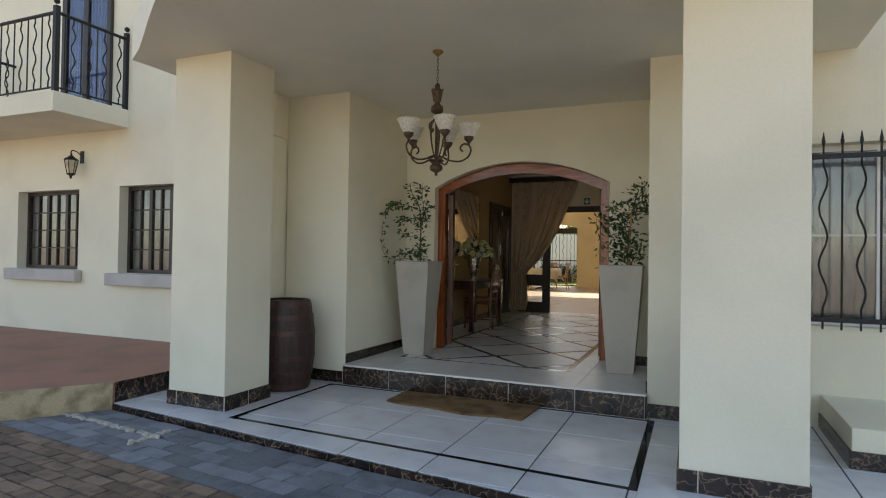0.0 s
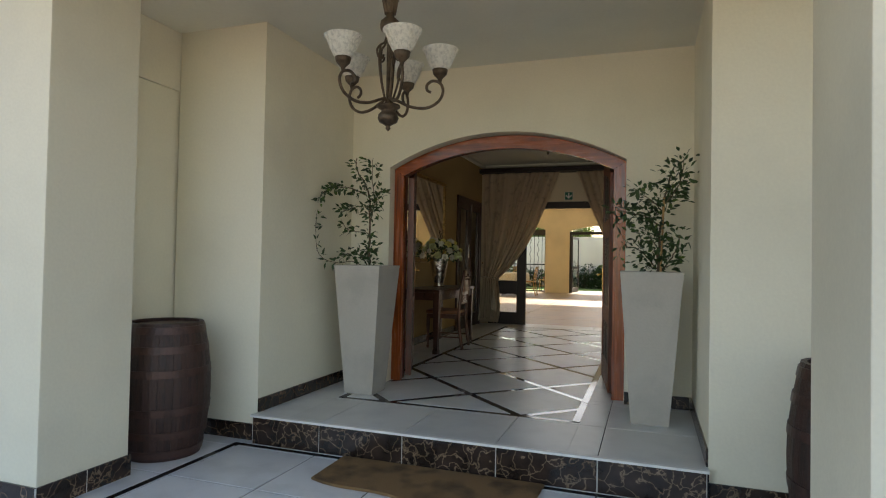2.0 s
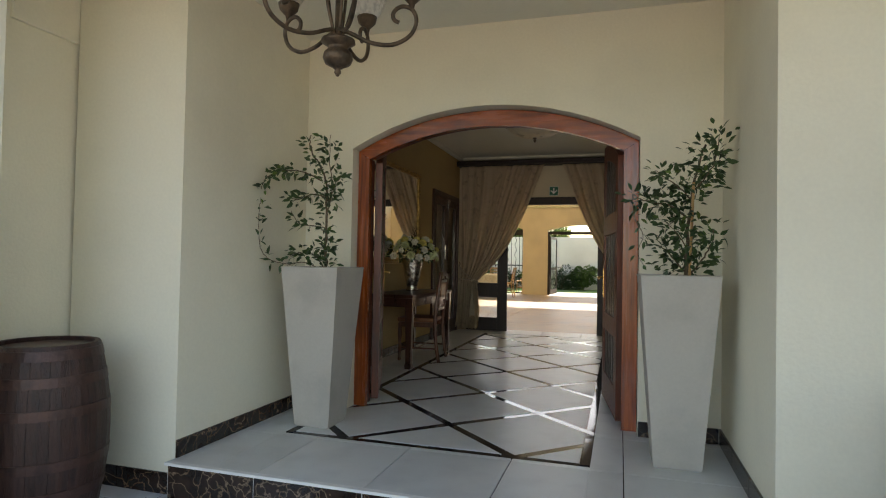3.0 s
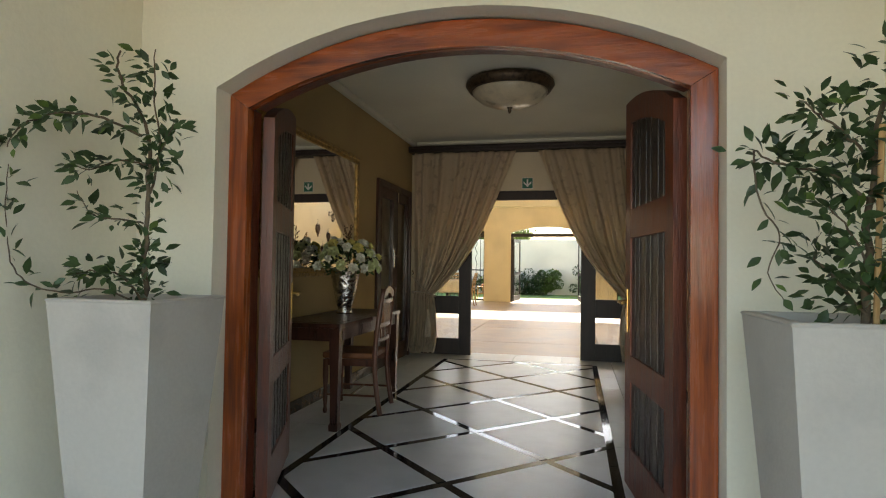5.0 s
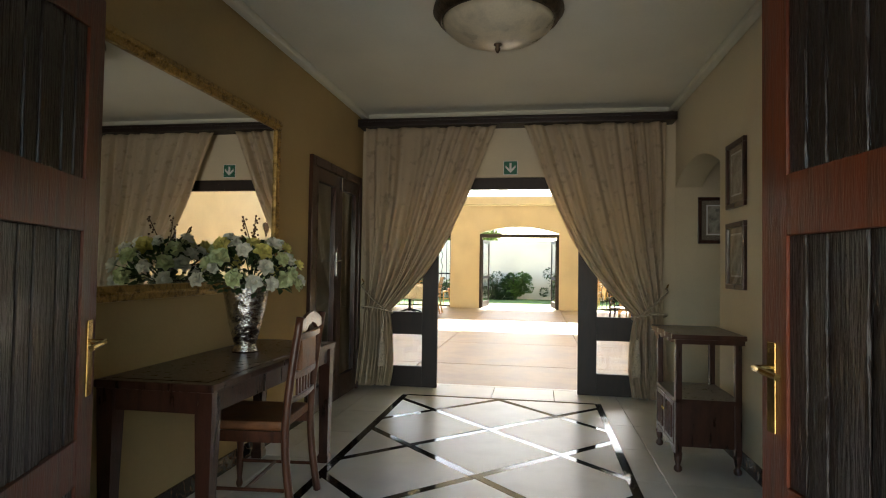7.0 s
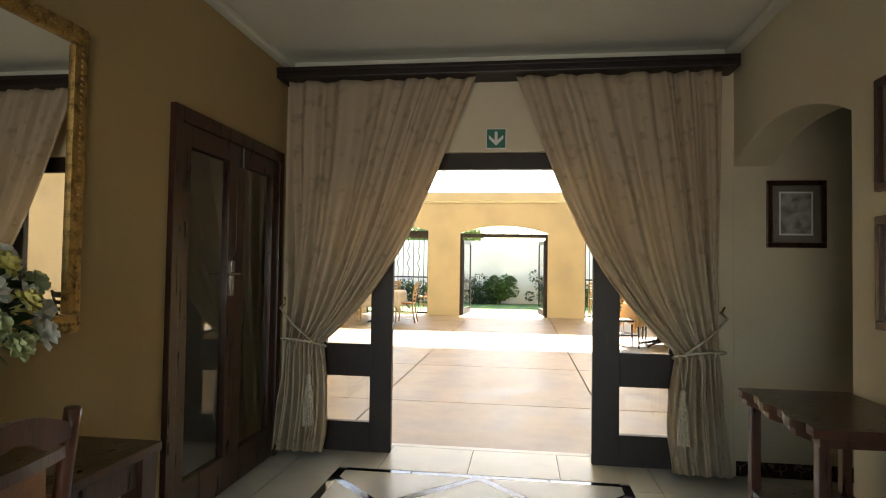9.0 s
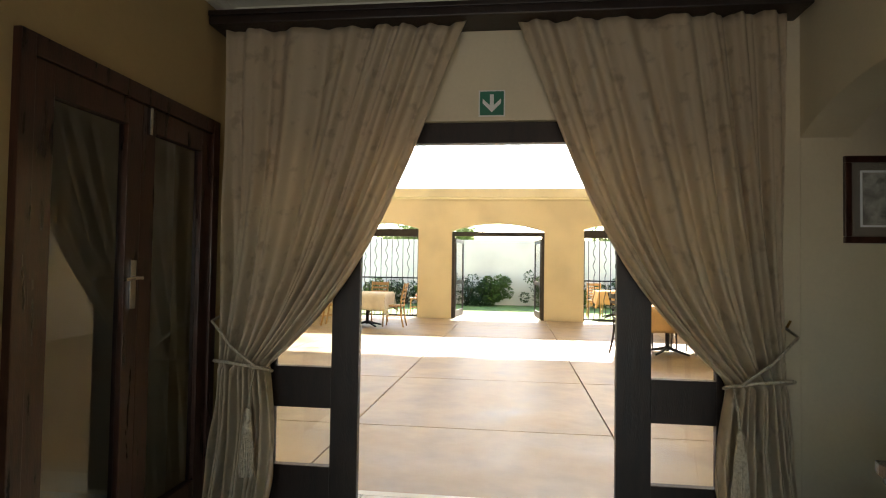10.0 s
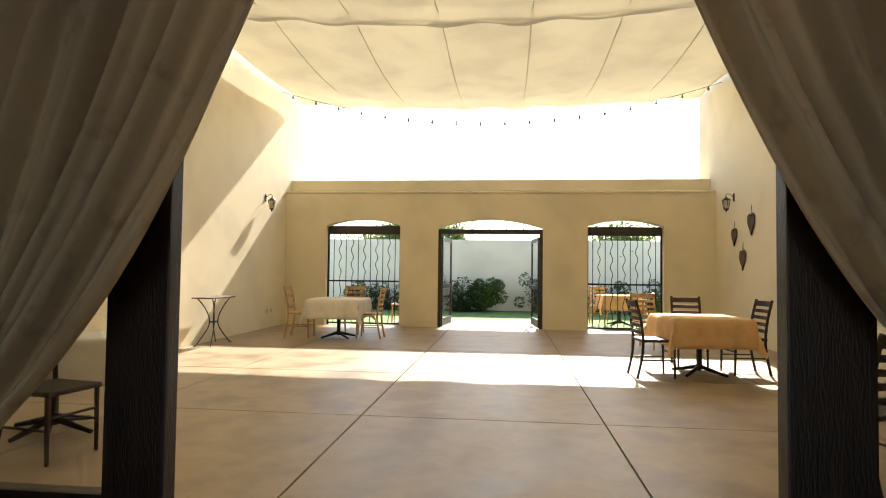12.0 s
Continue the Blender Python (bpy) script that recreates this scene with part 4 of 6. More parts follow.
# ---- chandelier ----
def chandelier(at):
    t = thing("chandelier", "aged bronze chandelier with five white lattice glass shades", "chandelier", at=at)
    z = 1.05  # ceiling above its lowest point
    part("ceiling_rose", lathe(bmesh.new(), [(0.045, z), (0.045, z - 0.012), (0.025, z - 0.03), (0.008, z - 0.045)], 20), "brass", t, "brass ceiling rose")
    bm = bmesh.new()
    for i in range(9):
        c = Vector((0, 0, z - 0.055 - i * 0.03))
        ring = []
        for k in range(11):
            a = 2 * math.pi * k / 10
            v = Vector((0.008 * math.cos(a), 0, 0.02 * math.sin(a)))
            if i % 2:
                v = Vector((0, v.x, v.z))
            ring.append(c + v)
        tube(bm, ring, 0.0022, 5)
    part("chain", bm, "bronze", t)
    part("stem", lathe(bmesh.new(), [(0.006, 0.78), (0.022, 0.76), (0.022, 0.73), (0.05, 0.715), (0.045, 0.70), (0.024, 0.63), (0.022, 0.60), (0.050, 0.575), (0.054, 0.55), (0.050, 0.53), (0.022, 0.515), (0.014, 0.50), (0.014, 0.14), (0.03, 0.13),
                                     (0.062, 0.125), (0.064, 0.115), (0.04, 0.10), (0.036, 0.09), (0.052, 0.075), (0.056, 0.055), (0.048, 0.035), (0.02, 0.02), (0.010, 0.012), (0.014, 0.002), (0.004, -0.012)][::-1], 24), "bronze", t, smooth=True)
    for k in range(6):
        a = 2 * math.pi * k / 6
        c, s = math.cos(a), math.sin(a)
        part("leaf_ornament", T([(0.022 * c, 0.022 * s, 0.62), (0.034 * c, 0.034 * s, 0.68), (0.055 * c, 0.055 * s, 0.725)], [0.012, 0.012, 0.004], 6), "bronze", t)
    for k in range(5):
        a = 2 * math.pi * k / 5 - 0.91
        c, s = math.cos(a), math.sin(a)
        P = [(0.02, 0.16), (0.05, 0.15), (0.12, 0.12), (0.20, 0.115), (0.265, 0.15), (0.29, 0.205), (0.275, 0.25), (0.235, 0.262), (0.205, 0.24), (0.205, 0.212), (0.225, 0.20)]
        arm = part("arm", T(smooth_line([(r * c, r * s, zz) for r, zz in P], 4), 0.008, 8), "bronze", t, smooth=True)
        P = [(0.018, 0.50), (0.03, 0.46), (0.055, 0.44), (0.075, 0.41), (0.068, 0.375), (0.045, 0.37), (0.036, 0.39)]
        Q = [(0.055, 0.44), (0.062, 0.36), (0.052, 0.27), (0.03, 0.18), (0.012, 0.14)]
        part("scroll", T(smooth_line([(r * c, r * s, zz) for r, zz in P], 4), 0.006, 6), "bronze", arm, smooth=True)
        part("scroll", T(smooth_line([(r * c, r * s, zz) for r, zz in Q], 4), 0.006, 6), "bronze", arm, smooth=True)
        m = pose(0.272 * c, 0.272 * s, 0.252)
        part("cup", lathe(bmesh.new(), [(0.008, 0), (0.012, 0.02), (0.036, 0.045), (0.042, 0.07), (0.034, 0.075)], 16, m), "bronze", arm, smooth=True)
        sh = part("shade", lathe(bmesh.new(), [(0.030, 0.062), (0.045, 0.075), (0.066, 0.115), (0.083, 0.16), (0.098, 0.178), (0.094, 0.180), (0.079, 0.162), (0.062, 0.117), (0.042, 0.079), (0.028, 0.066)], 28, m), "shade_glass", arm, "white lattice glass shade", smooth=True)
        bm = bmesh.new()
        for i in range(14):
            b0 = 2 * math.pi * i / 14
            for tw in (1, -1):
                line = []
                for j, (rr, zz) in enumerate(((0.046, 0.075), (0.067, 0.115), (0.084, 0.16), (0.097, 0.177))):
                    b1 = b0 + tw * j * 0.22
                    line.append(m @ Vector((rr * math.cos(b1), rr * math.sin(b1), zz)))
                tube(bm, line, 0.0022, 4)
        part("lattice", bm, "shade_glass", sh)
    return t


chandelier((1.69, -2.18, SOFFIT - 1.05))


# ---- facade details ----
def facade_window(x0, x1, z0, z1, y, cols, rows, label, frame_mat="frame_dark"):
    t = thing("window", label, "window", kind="structure")
    d = 0.05
    y0, y1 = y + 0.14, y + 0.20
    part("window_frame", B(x0, x0 + d, y0, y1, z0, z1, bevel=0.004), frame_mat, t)
    part("window_frame", B(x1 - d, x1, y0, y1, z0, z1, bevel=0.004), frame_mat, t)
    part("window_frame", B(x0 + d, x1 - d, y0, y1, z0, z0 + d, bevel=0.004), frame_mat, t)
    part("window_frame", B(x0 + d, x1 - d, y0, y1, z1 - d, z1, bevel=0.004), frame_mat, t)
    xs = [x0 + d + (x1 - x0 - 2 * d) * i / cols for i in range(cols + 1)]
    zs = [z0 + d + (z1 - z0 - 2 * d) * i / rows for i in range(rows + 1)]
    for i in range(1, cols):
        w = 0.028 if cols == 6 and i in (2, 4) else 0.012
        part("glazing_bar", B(xs[i] - w, xs[i] + w, y0 + 0.006, y1 - 0.006, z0 + d, z1 - d), frame_mat, t)
    for j in range(1, rows):
        part("glazing_bar", B(x0 + d, x1 - d, y0 + 0.012, y1 - 0.012, zs[j] - 0.009, zs[j] + 0.009), frame_mat, t)
    for i in range(cols):
        for j in range(rows):
            p = part("pane", B(xs[i], xs[i + 1], y0 + 0.027, y0 + 0.032, zs[j], zs[j + 1]), "glass", t)
            p.visible_shadow = False
    bm = bmesh.new()
    n = 90
    rws = [[bm.verts.new((x0 + (x1 - x0) * i / n, y1 + 0.05 + 0.018 * math.sin(i * 0.9) + 0.008 * math.sin(i * 2.3), z)) for i in range(n + 1)] for z in (z0, z1)]
    for i in range(n):
        bm.faces.new((rws[0][i], rws[0][i + 1], rws[1][i + 1], rws[1][i]))
    c = tagged(part("net_curtain", bm, "net", None, "pale net curtain hanging behind the window", smooth=True), category="curtain")
    c.modifiers.new("thickness", "SOLIDIFY").thickness = 0.002
    structure("room_back", B(x0 - 0.3, x1 + 0.3, y1 + 0.9, y1 + 0.95, z0 - 0.4, z1 + 0.4), "plaster_in", "dim wall of the room behind the window", "wall")
    structure("room_lid", B(x0 - 0.3, x1 + 0.3, y1 + 0.105, y1 + 0.9, z1 + 0.35, z1 + 0.4), "plaster_in", "dim ceiling of the room behind the window", "ceiling")
    for xx in (x0 - 0.3, x1 + 0.26):
        structure("room_side", B(xx, xx + 0.04, y1 + 0.105, y1 + 0.9, z0 - 0.4, z1 + 0.35), "plaster_in", "dim side wall of the room behind the window", "wall")
    return t


for x0, x1, z0, z1 in ((-5.80, -4.43, 0.875, 2.03), (-3.61, -2.36, 0.85, 2.05)):
    facade_window(x0, x1, z0, z1, -1.0, 6, 4, "dark framed small paned window with net curtains")
    structure("window_sill", B(x0 - 0.12, x1 + 0.10, -1.12, -1.001, z0 - 0.17, z0 - 0.002, bevel=0.02), "sill", "grey plaster window sill", "sill")
facade_window(4.55, 6.1, 0.62, 2.12, -1.05, 3, 2, "white framed window behind wrought iron bars", "white_paint")


def wavy(x, y, z0, z1, amp, waves, flat=0.0):
    pts = []
    n = 26
    for i in range(n + 1):
        s = i / n
        k = 0.0 if s < flat or s > 1 - flat else math.sin((s - flat) / (1 - 2 * flat) * waves * 2 * math.pi)
        pts.append((x + amp * k, y, z0 + (z1 - z0) * s))
    return pts


def burglar_bars():
    t = thing("window_grille", "black wrought iron window grille with wavy bars", "window grille")
    y = -1.12
    part("cross_rail", B(4.50, 6.15, y - 0.012, y + 0.012, 0.66, 0.70), "iron", t)
    part("cross_rail", B(4.50, 6.15, y - 0.012, y + 0.012, 1.98, 2.02), "iron", t)
    for i in range(13):
        x = 4.53 + i * 0.13
        if i % 2 == 0:
            part("bar", T([(x, y, 0.60), (x, y, 2.10)], 0.008, 6), "iron", t)
        else:
            part("bar", T(wavy(x, y, 0.60, 2.10, 0.03, 2.5, 0.12), 0.008, 6), "iron", t)
        part("spike", lathe(bmesh.new(), [(0.009, 2.09), (0.015, 2.12), (0.002, 2.20)], 8, pose(x, y, 0)), "iron", t)
    for x in (4.53, 6.09):
        part("bracket", B(x - 0.01, x + 0.01, y, -1.05, 0.67, 0.69), "iron", t)
        part("bracket", B(x - 0.01, x + 0.01, y, -1.05, 1.99, 2.01), "iron", t)


burglar_bars()

# low plinth beside the porch
bm = B(4.66, 6.4, -2.10, -1.05, -0.4, 0.06, bevel=0.01)
structure("plinth_east", bm, "plaster", "low cream plaster planter wall beside the porch", "planter wall")
structure("plinth_skirting", B(4.647, 4.66, -2.10, -1.05, PORCH, -0.09), "marble", "marble skirting of the low wall", "skirting")
structure("plinth_skirting", B(4.65, 4.86, -2.113, -2.10, PORCH, -0.09), "marble", "marble skirting of the low wall", "skirting")


def wall_lantern(name, at, turn):
    """A small carriage lantern; its back plate lies in the plane y = 0, the lamp hangs out along -y."""
    t = thing(name, "black iron carriage lantern on a bracket", "wall lamp", "wall lanterns")
    part("back_plate", B(-0.035, 0.035, -0.012, 0.0, -0.02, 0.14, bevel=0.004), "iron", t)
    part("bracket", T(smooth_line([(0, -0.005, 0.06), (0, -0.06, 0.11), (0, -0.13, 0.13), (0, -0.155, 0.10), (0, -0.15, 0.06)], 4), 0.007, 6), "iron", t)
    m = pose(0, -0.15, -0.2)
    part("cap", lathe(bmesh.new(), [(0.085, 0.20), (0.075, 0.215), (0.03, 0.25), (0.012, 0.262), (0.012, 0.28), (0.004, 0.29)], 6, m), "iron", t)
    for k in range(6):
        a = 2 * math.pi * k / 6
        part("rib", T([m @ Vector((0.076 * math.cos(a), 0.076 * math.sin(a), 0.20)), m @ Vector((0.045 * math.cos(a), 0.045 * math.sin(a), 0.03))], 0.005, 5), "iron", t)
    part("base", lathe(bmesh.new(), [(0.004, -0.04), (0.014, -0.02), (0.018, 0.0), (0.048, 0.015), (0.050, 0.032), (0.03, 0.035)], 6, m), "iron", t)
    g = part("glass", lathe(bmesh.new(), [(0.040, 0.034), (0.070, 0.196)], 6, m), "lamp_glass", t, "pale lantern glass")
    t.matrix_basis = Matrix.Translation(at) @ pose(0, 0, 0, 0, 0, turn) @ Matrix.Diagonal((1.1, 1.1, 1.1, 1))
    return t


lant = wall_lantern("wall_lantern", (-4.38, -1.0, 2.42), 0)


# balcony
def balcony():
    t = thing("balcony", "cream balcony slab with black wrought iron railing", "balcony", kind="structure")
    x1, y0, y1, z0, z1 = -3.45, -2.05, -1.0, 2.84, 3.085
    part("slab", B(-8.2, x1, y0, y1, z0, z1, bevel=0.006), "plaster", t)
    rail = 0.98

    def run(a, b, n, phase):
        a, b = Vector(a), Vector(b)
        part("top_rail", T([a + Vector((0, 0, rail)), b + Vector((0, 0, rail))], 0.022, 8), "iron", t)
        part("low_rail", T([a + Vector((0, 0, 0.06)), b + Vector((0, 0, 0.06))], 0.012, 6), "iron", t)
        for i in range(1, n):
            p = a.lerp(b, i / n)
            way = (b - a).normalized()
            if (i + phase) % 2:
                line = [(p.x, p.y, z1 + 0.06), (p.x, p.y, z1 + rail)]
            else:
                line = [(p.x + way.x * dx, p.y + way.y * dx, z1 + 0.06 + (rail - 0.06) * k / 24) for k in range(25) for dx in [0.028 * math.sin(k / 24 * 6 * math.pi) * (0 if k < 3 or k > 21 else 1)]]
            part("baluster", T(line, 0.009, 6), "iron", t)

    def post(x, y):
        p = part("post", B(x - 0.03, x + 0.03, y - 0.03, y + 0.03, z1, z1 + rail + 0.08, bevel=0.004), "iron", t)
        bm = bmesh.new()
        ball(bm, (x, y, z1 + rail + 0.135), 0.035, sub=2)
        part("finial", bm, "iron", p)

    e = 0.06
    post(x1 - e, y0 + e)
    post(x1 - e, y1 - 0.02)
    post(-8.1, y0 + e)
    run((x1 - e, y0 + e, z1), (x1 - e, y1 - 0.02, z1), 9, 0)
    run((-8.1, y0 + e, z1), (x1 - e, y0 + e, z1), 34, 1)
    run((-5.95, y0 + e, z1 - 0.1), (-5.95, y1, z1 - 0.1), 8, 1)


balcony()
t = thing("balcony_door", "dark framed glass balcony door with blue curtains", "door", kind="structure")
for a in ((-4.82, -4.72, 3.09, 5.25), (-3.88, -3.80, 3.09, 5.25), (-4.36, -4.26, 3.09, 5.25)):
    part("stile", B(a[0], a[1], -1.05, -1.001, a[2], a[3], bevel=0.004), "frame_dark", t)
part("head", B(-4.82, -3.80, -1.05, -1.001, 5.25, 5.33, bevel=0.004), "frame_dark", t)
for x0, x1 in ((-4.72, -4.36), (-4.26, -3.88)):
    part("glass_pane", B(x0, x1, -1.025, -1.020, 3.09, 5.25), "glass", t)
    bm = bmesh.new()
    rws = [[bm.verts.new((x0 + (x1 - x0) * i / 30, -1.008 + 0.004 * math.sin(i * 1.3), z)) for i in range(31)] for z in (3.10, 5.24)]
    for i in range(30):
        bm.faces.new((rws[0][i], rws[0][i + 1], rws[1][i + 1], rws[1][i]))
    part("blue_curtain", bm, "blue_curtain", t)


# ---- hall things ----
def mirror():
    t = thing("wall_mirror", "large wall mirror in an ornate gilt frame", "mirror")
    x, y0, y1, z0, z1, w = HX0, 1.50, 3.47, 1.105, 2.335, 0.075
    part("glass", B(x + 0.012, x + 0.018, y0 + w - 0.01, y1 - w + 0.01, z0 + w - 0.01, z1 - w + 0.01), "mirror", t)
    for a in ((y0, y1, z0, z0 + w), (y0, y1, z1 - w, z1), (y0, y0 + w, z0 + w, z1 - w), (y1 - w, y1, z0 + w, z1 - w)):
        f = part("frame_side", B(x + 0.001, x + 0.035, *a, bevel=0.012), "gilt", t)
        bm = bmesh.new()
        along_y = a[1] - a[0] > a[3] - a[2]
        n = int(max(a[1] - a[0], a[3] - a[2]) / 0.024)
        for i in range(n):
            s = (i + 0.5) / n
            p = (x + 0.036, a[0] + (a[1] - a[0]) * s, (a[2] + a[3]) / 2) if along_y else (x + 0.036, (a[0] + a[1]) / 2, a[2] + (a[3] - a[2]) * s)
            bmesh.ops.create_icosphere(bm, subdivisions=1, radius=0.009, matrix=Matrix.Translation(p))
        part("beading", bm, "gilt", f)


mirror()


def console_table():
    t = thing("console_table", "dark mahogany console table standing under the mirror", "table")
    x0, x1, y0, y1, h = 0.07, 0.63, 1.69, 3.20, 0.78
    part("tabletop", B(x0, x1, y0, y1, h - 0.035, h, bevel=0.008), "wood_dark", t)
    part("inset", B(x0 + 0.05, x1 - 0.05, y0 + 0.05, y1 - 0.05, h + 0.0005, h + 0.003), "wood_dark", t, "polished inset top")
    part("apron", B(x0 + 0.03, x0 + 0.05, y0 + 0.08, y1 - 0.08, h - 0.13, h - 0.036), "wood_dark", t)
    part("apron", B(x1 - 0.05, x1 - 0.03, y0 + 0.08, y1 - 0.08, h - 0.13, h - 0.036), "wood_dark", t)
    part("apron", B(x0 + 0.08, x1 - 0.08, y0 + 0.03, y0 + 0.05, h - 0.13, h - 0.036), "wood_dark", t)
    part("apron", B(x0 + 0.08, x1 - 0.08, y1 - 0.05, y1 - 0.03, h - 0.13, h - 0.036), "wood_dark", t)
    for x in (x0 + 0.05, x1 - 0.05):
        for y in (y0 + 0.05, y1 - 0.05):
            bm = bmesh.new()
            rows = []
            for w, z in ((0.034, 0.0), (0.036, 0.04), (0.028, 0.06), (0.030, 0.3), (0.038, h - 0.14), (0.040, h - 0.036)):
                rows.append([bm.verts.new((x + a * w, y + b * w, z)) for a, b in ((-1, -1), (1, -1), (1, 1), (-1, 1))])
            for p, q in zip(rows, rows[1:]):
                for j in range(4):
                    bm.faces.new((p[j], p[(j + 1) % 4], q[(j + 1) % 4], q[j]))
            bm.faces.new(rows[0])
            bm.faces.new(rows[-1])
            part("leg", bm, "wood_dark", t)


console_table()


def hall_chair(m):
    """Local: the sitter faces -x; the back stands at x = 0."""
    t = thing("dining_chair", "brown wooden chair with tan leather seat and back pad", "chair")
    for y in (-0.215, 0.215):
        k = 1 if y > 0 else -1
        part("back_post", T(smooth_line([(0.05, y, 0.0), (0.015, y, 0.22), (0.0, y, 0.46), (0.025, y * 0.96, 0.75), (0.06, y * 0.92, 1.02)], 4), [0.021] * 17, 8), "wood_chair", t, smooth=True)
        part("front_leg", lathe(bmesh.new(), [(0.014, 0.0), (0.02, 0.02), (0.013, 0.05), (0.020, 0.12), (0.016, 0.2), (0.024, 0.30), (0.022, 0.44)], 12, pose(-0.41, y, 0)), "wood_chair", t, smooth=True)
        part("side_rail", B(-0.40, 0.0, y - 0.012, y + 0.012, 0.39, 0.445), "wood_chair", t)
        part("side_stretcher", T([(-0.41, y, 0.15), (0.022, y, 0.15)], 0.010, 6), "wood_chair", t)
    part("front_rail", B(-0.42, -0.395, -0.21, 0.21, 0.39, 0.445), "wood_chair", t)
    part("cross_stretcher", T([(-0.2, -0.215, 0.15), (-0.2, 0.215, 0.15)], 0.010, 6), "wood_chair", t)
    part("seat", B(-0.44, -0.01, -0.225, 0.225, 0.445, 0.495, bevel=0.018), "leather", t, "tan leather seat pad")

    def rail(z0, z1, dx):
        bm = bmesh.new()
        n = 8
        pts = []
        for i in range(n + 1):
            y = -0.2 + 0.4 * i / n
            pts.append((y, 0.018 * math.sin(math.pi * i / n)))
        for (ya, ca), (yb, cb) in zip(pts, pts[1:]):
            prism(bm, [(ca + dx - 0.010, ya), (ca + dx + 0.010, ya), (cb + dx + 0.010, yb), (cb + dx - 0.010, yb)], z0, z1)
        bmesh.ops.remove_doubles(bm, verts=bm.verts, dist=0.0003)
        return bm

    part("low_rail", rail(0.58, 0.605, 0.012), "wood_chair", t)
    part("mid_rail", rail(0.70, 0.735, 0.02), "wood_chair", t)
    part("top_rail", rail(0.90, 0.93, 0.042), "wood_chair", t)
    bm = bmesh.new()
    crest = [(-0.19, 0.98)] + [(-0.19 + 0.38 * i / 10, 0.985 + 0.05 * math.sin(math.pi * i / 10)) for i in range(11)] + [(0.19, 0.95), (0.10, 0.94), (0.05, 0.97), (0, 0.98), (-0.05, 0.97), (-0.10, 0.94), (-0.19, 0.95)]
    prism(bm, crest, 0.045, 0.065, Matrix(((0, 0, 1, 0), (1, 0, 0, 0), (0, 1, 0, 0), (0, 0, 0, 1))))
    part("crest", bm, "wood_chair", t)
    part("back_pad", B(0.012, 0.05, -0.13, 0.13, 0.735, 0.895, bevel=0.012), "leather", t, "tan leather back pad")
    for i in range(5):
        y = -0.1 + i * 0.05
        part("spindle", B(0.014, 0.026, y - 0.008, y + 0.008, 0.60, 0.705), "wood_chair", t)
    t.matrix_basis = m
    return t


hall_chair(pose(0.685, 2.46, 0, 0, 0, 5))


# ---- vase and flowers ----
VX, VY, VZ = 0.30, 2.58, 0.784
t = thing("vase", "tall hammered silver vase standing on the console table", "vase", at=(VX, VY, VZ))
part("body", lathe(bmesh.new(), [(0.070, 0.0), (0.072, 0.01), (0.060, 0.03), (0.058, 0.05), (0.068, 0.07), (0.090, 0.16), (0.115, 0.28), (0.128, 0.37), (0.132, 0.40), (0.125, 0.40), (0.115, 0.37), (0.08, 0.16)], 36), "vase", t, smooth=True)
part("knob", T([(0.058, -0.0, 0.03), (0.068, 0.0, 0.03)], 0.012), "vase", t)


def rose_mesh(mat, seed):
    rg = random.Random(seed)
    bm = bmesh.new()
    ball(bm, (0, 0, 0), 0.021, sub=1)
    for ring, (n, r, tilt) in enumerate(((3, 0.018, 14), (5, 0.028, 32), (6, 0.037, 56))):
        for k in range(n):
            m = pose(0, 0, -0.012, 0, 0, 360 * k / n + ring * 37 + rg.uniform(-12, 12)) @ pose(0, 0, 0, 0, tilt, 0)
            g = []
            for i in range(4):
                row = []
                for j in range(4):
                    u, v = (j / 3 - 0.5), i / 3
                    wd = 0.046 * (0.5 + 0.6 * math.sin(math.pi * min(1, v * 0.75 + 0.2)))
                    x = r * 0.75 * math.sin(min(1, v * 1.3) * 1.4) + 0.008 * v * v - 0.016 * u * u * 4
                    row.append(bm.verts.new(m @ Vector((x, u * wd, v * 0.046 + rg.uniform(-0.002, 0.002)))))
                g.append(row)
            for a, b in zip(g, g[1:]):
                for j in range(3):
                    bm.faces.new((a[j], a[j + 1], b[j + 1], b[j]))
    me = bpy.data.meshes.new("flower")
    bm.to_mesh(me)
    bm.free()
    me.materials.append(M[mat])
    for p in me.polygons:
        p.use_smooth = True
    return me


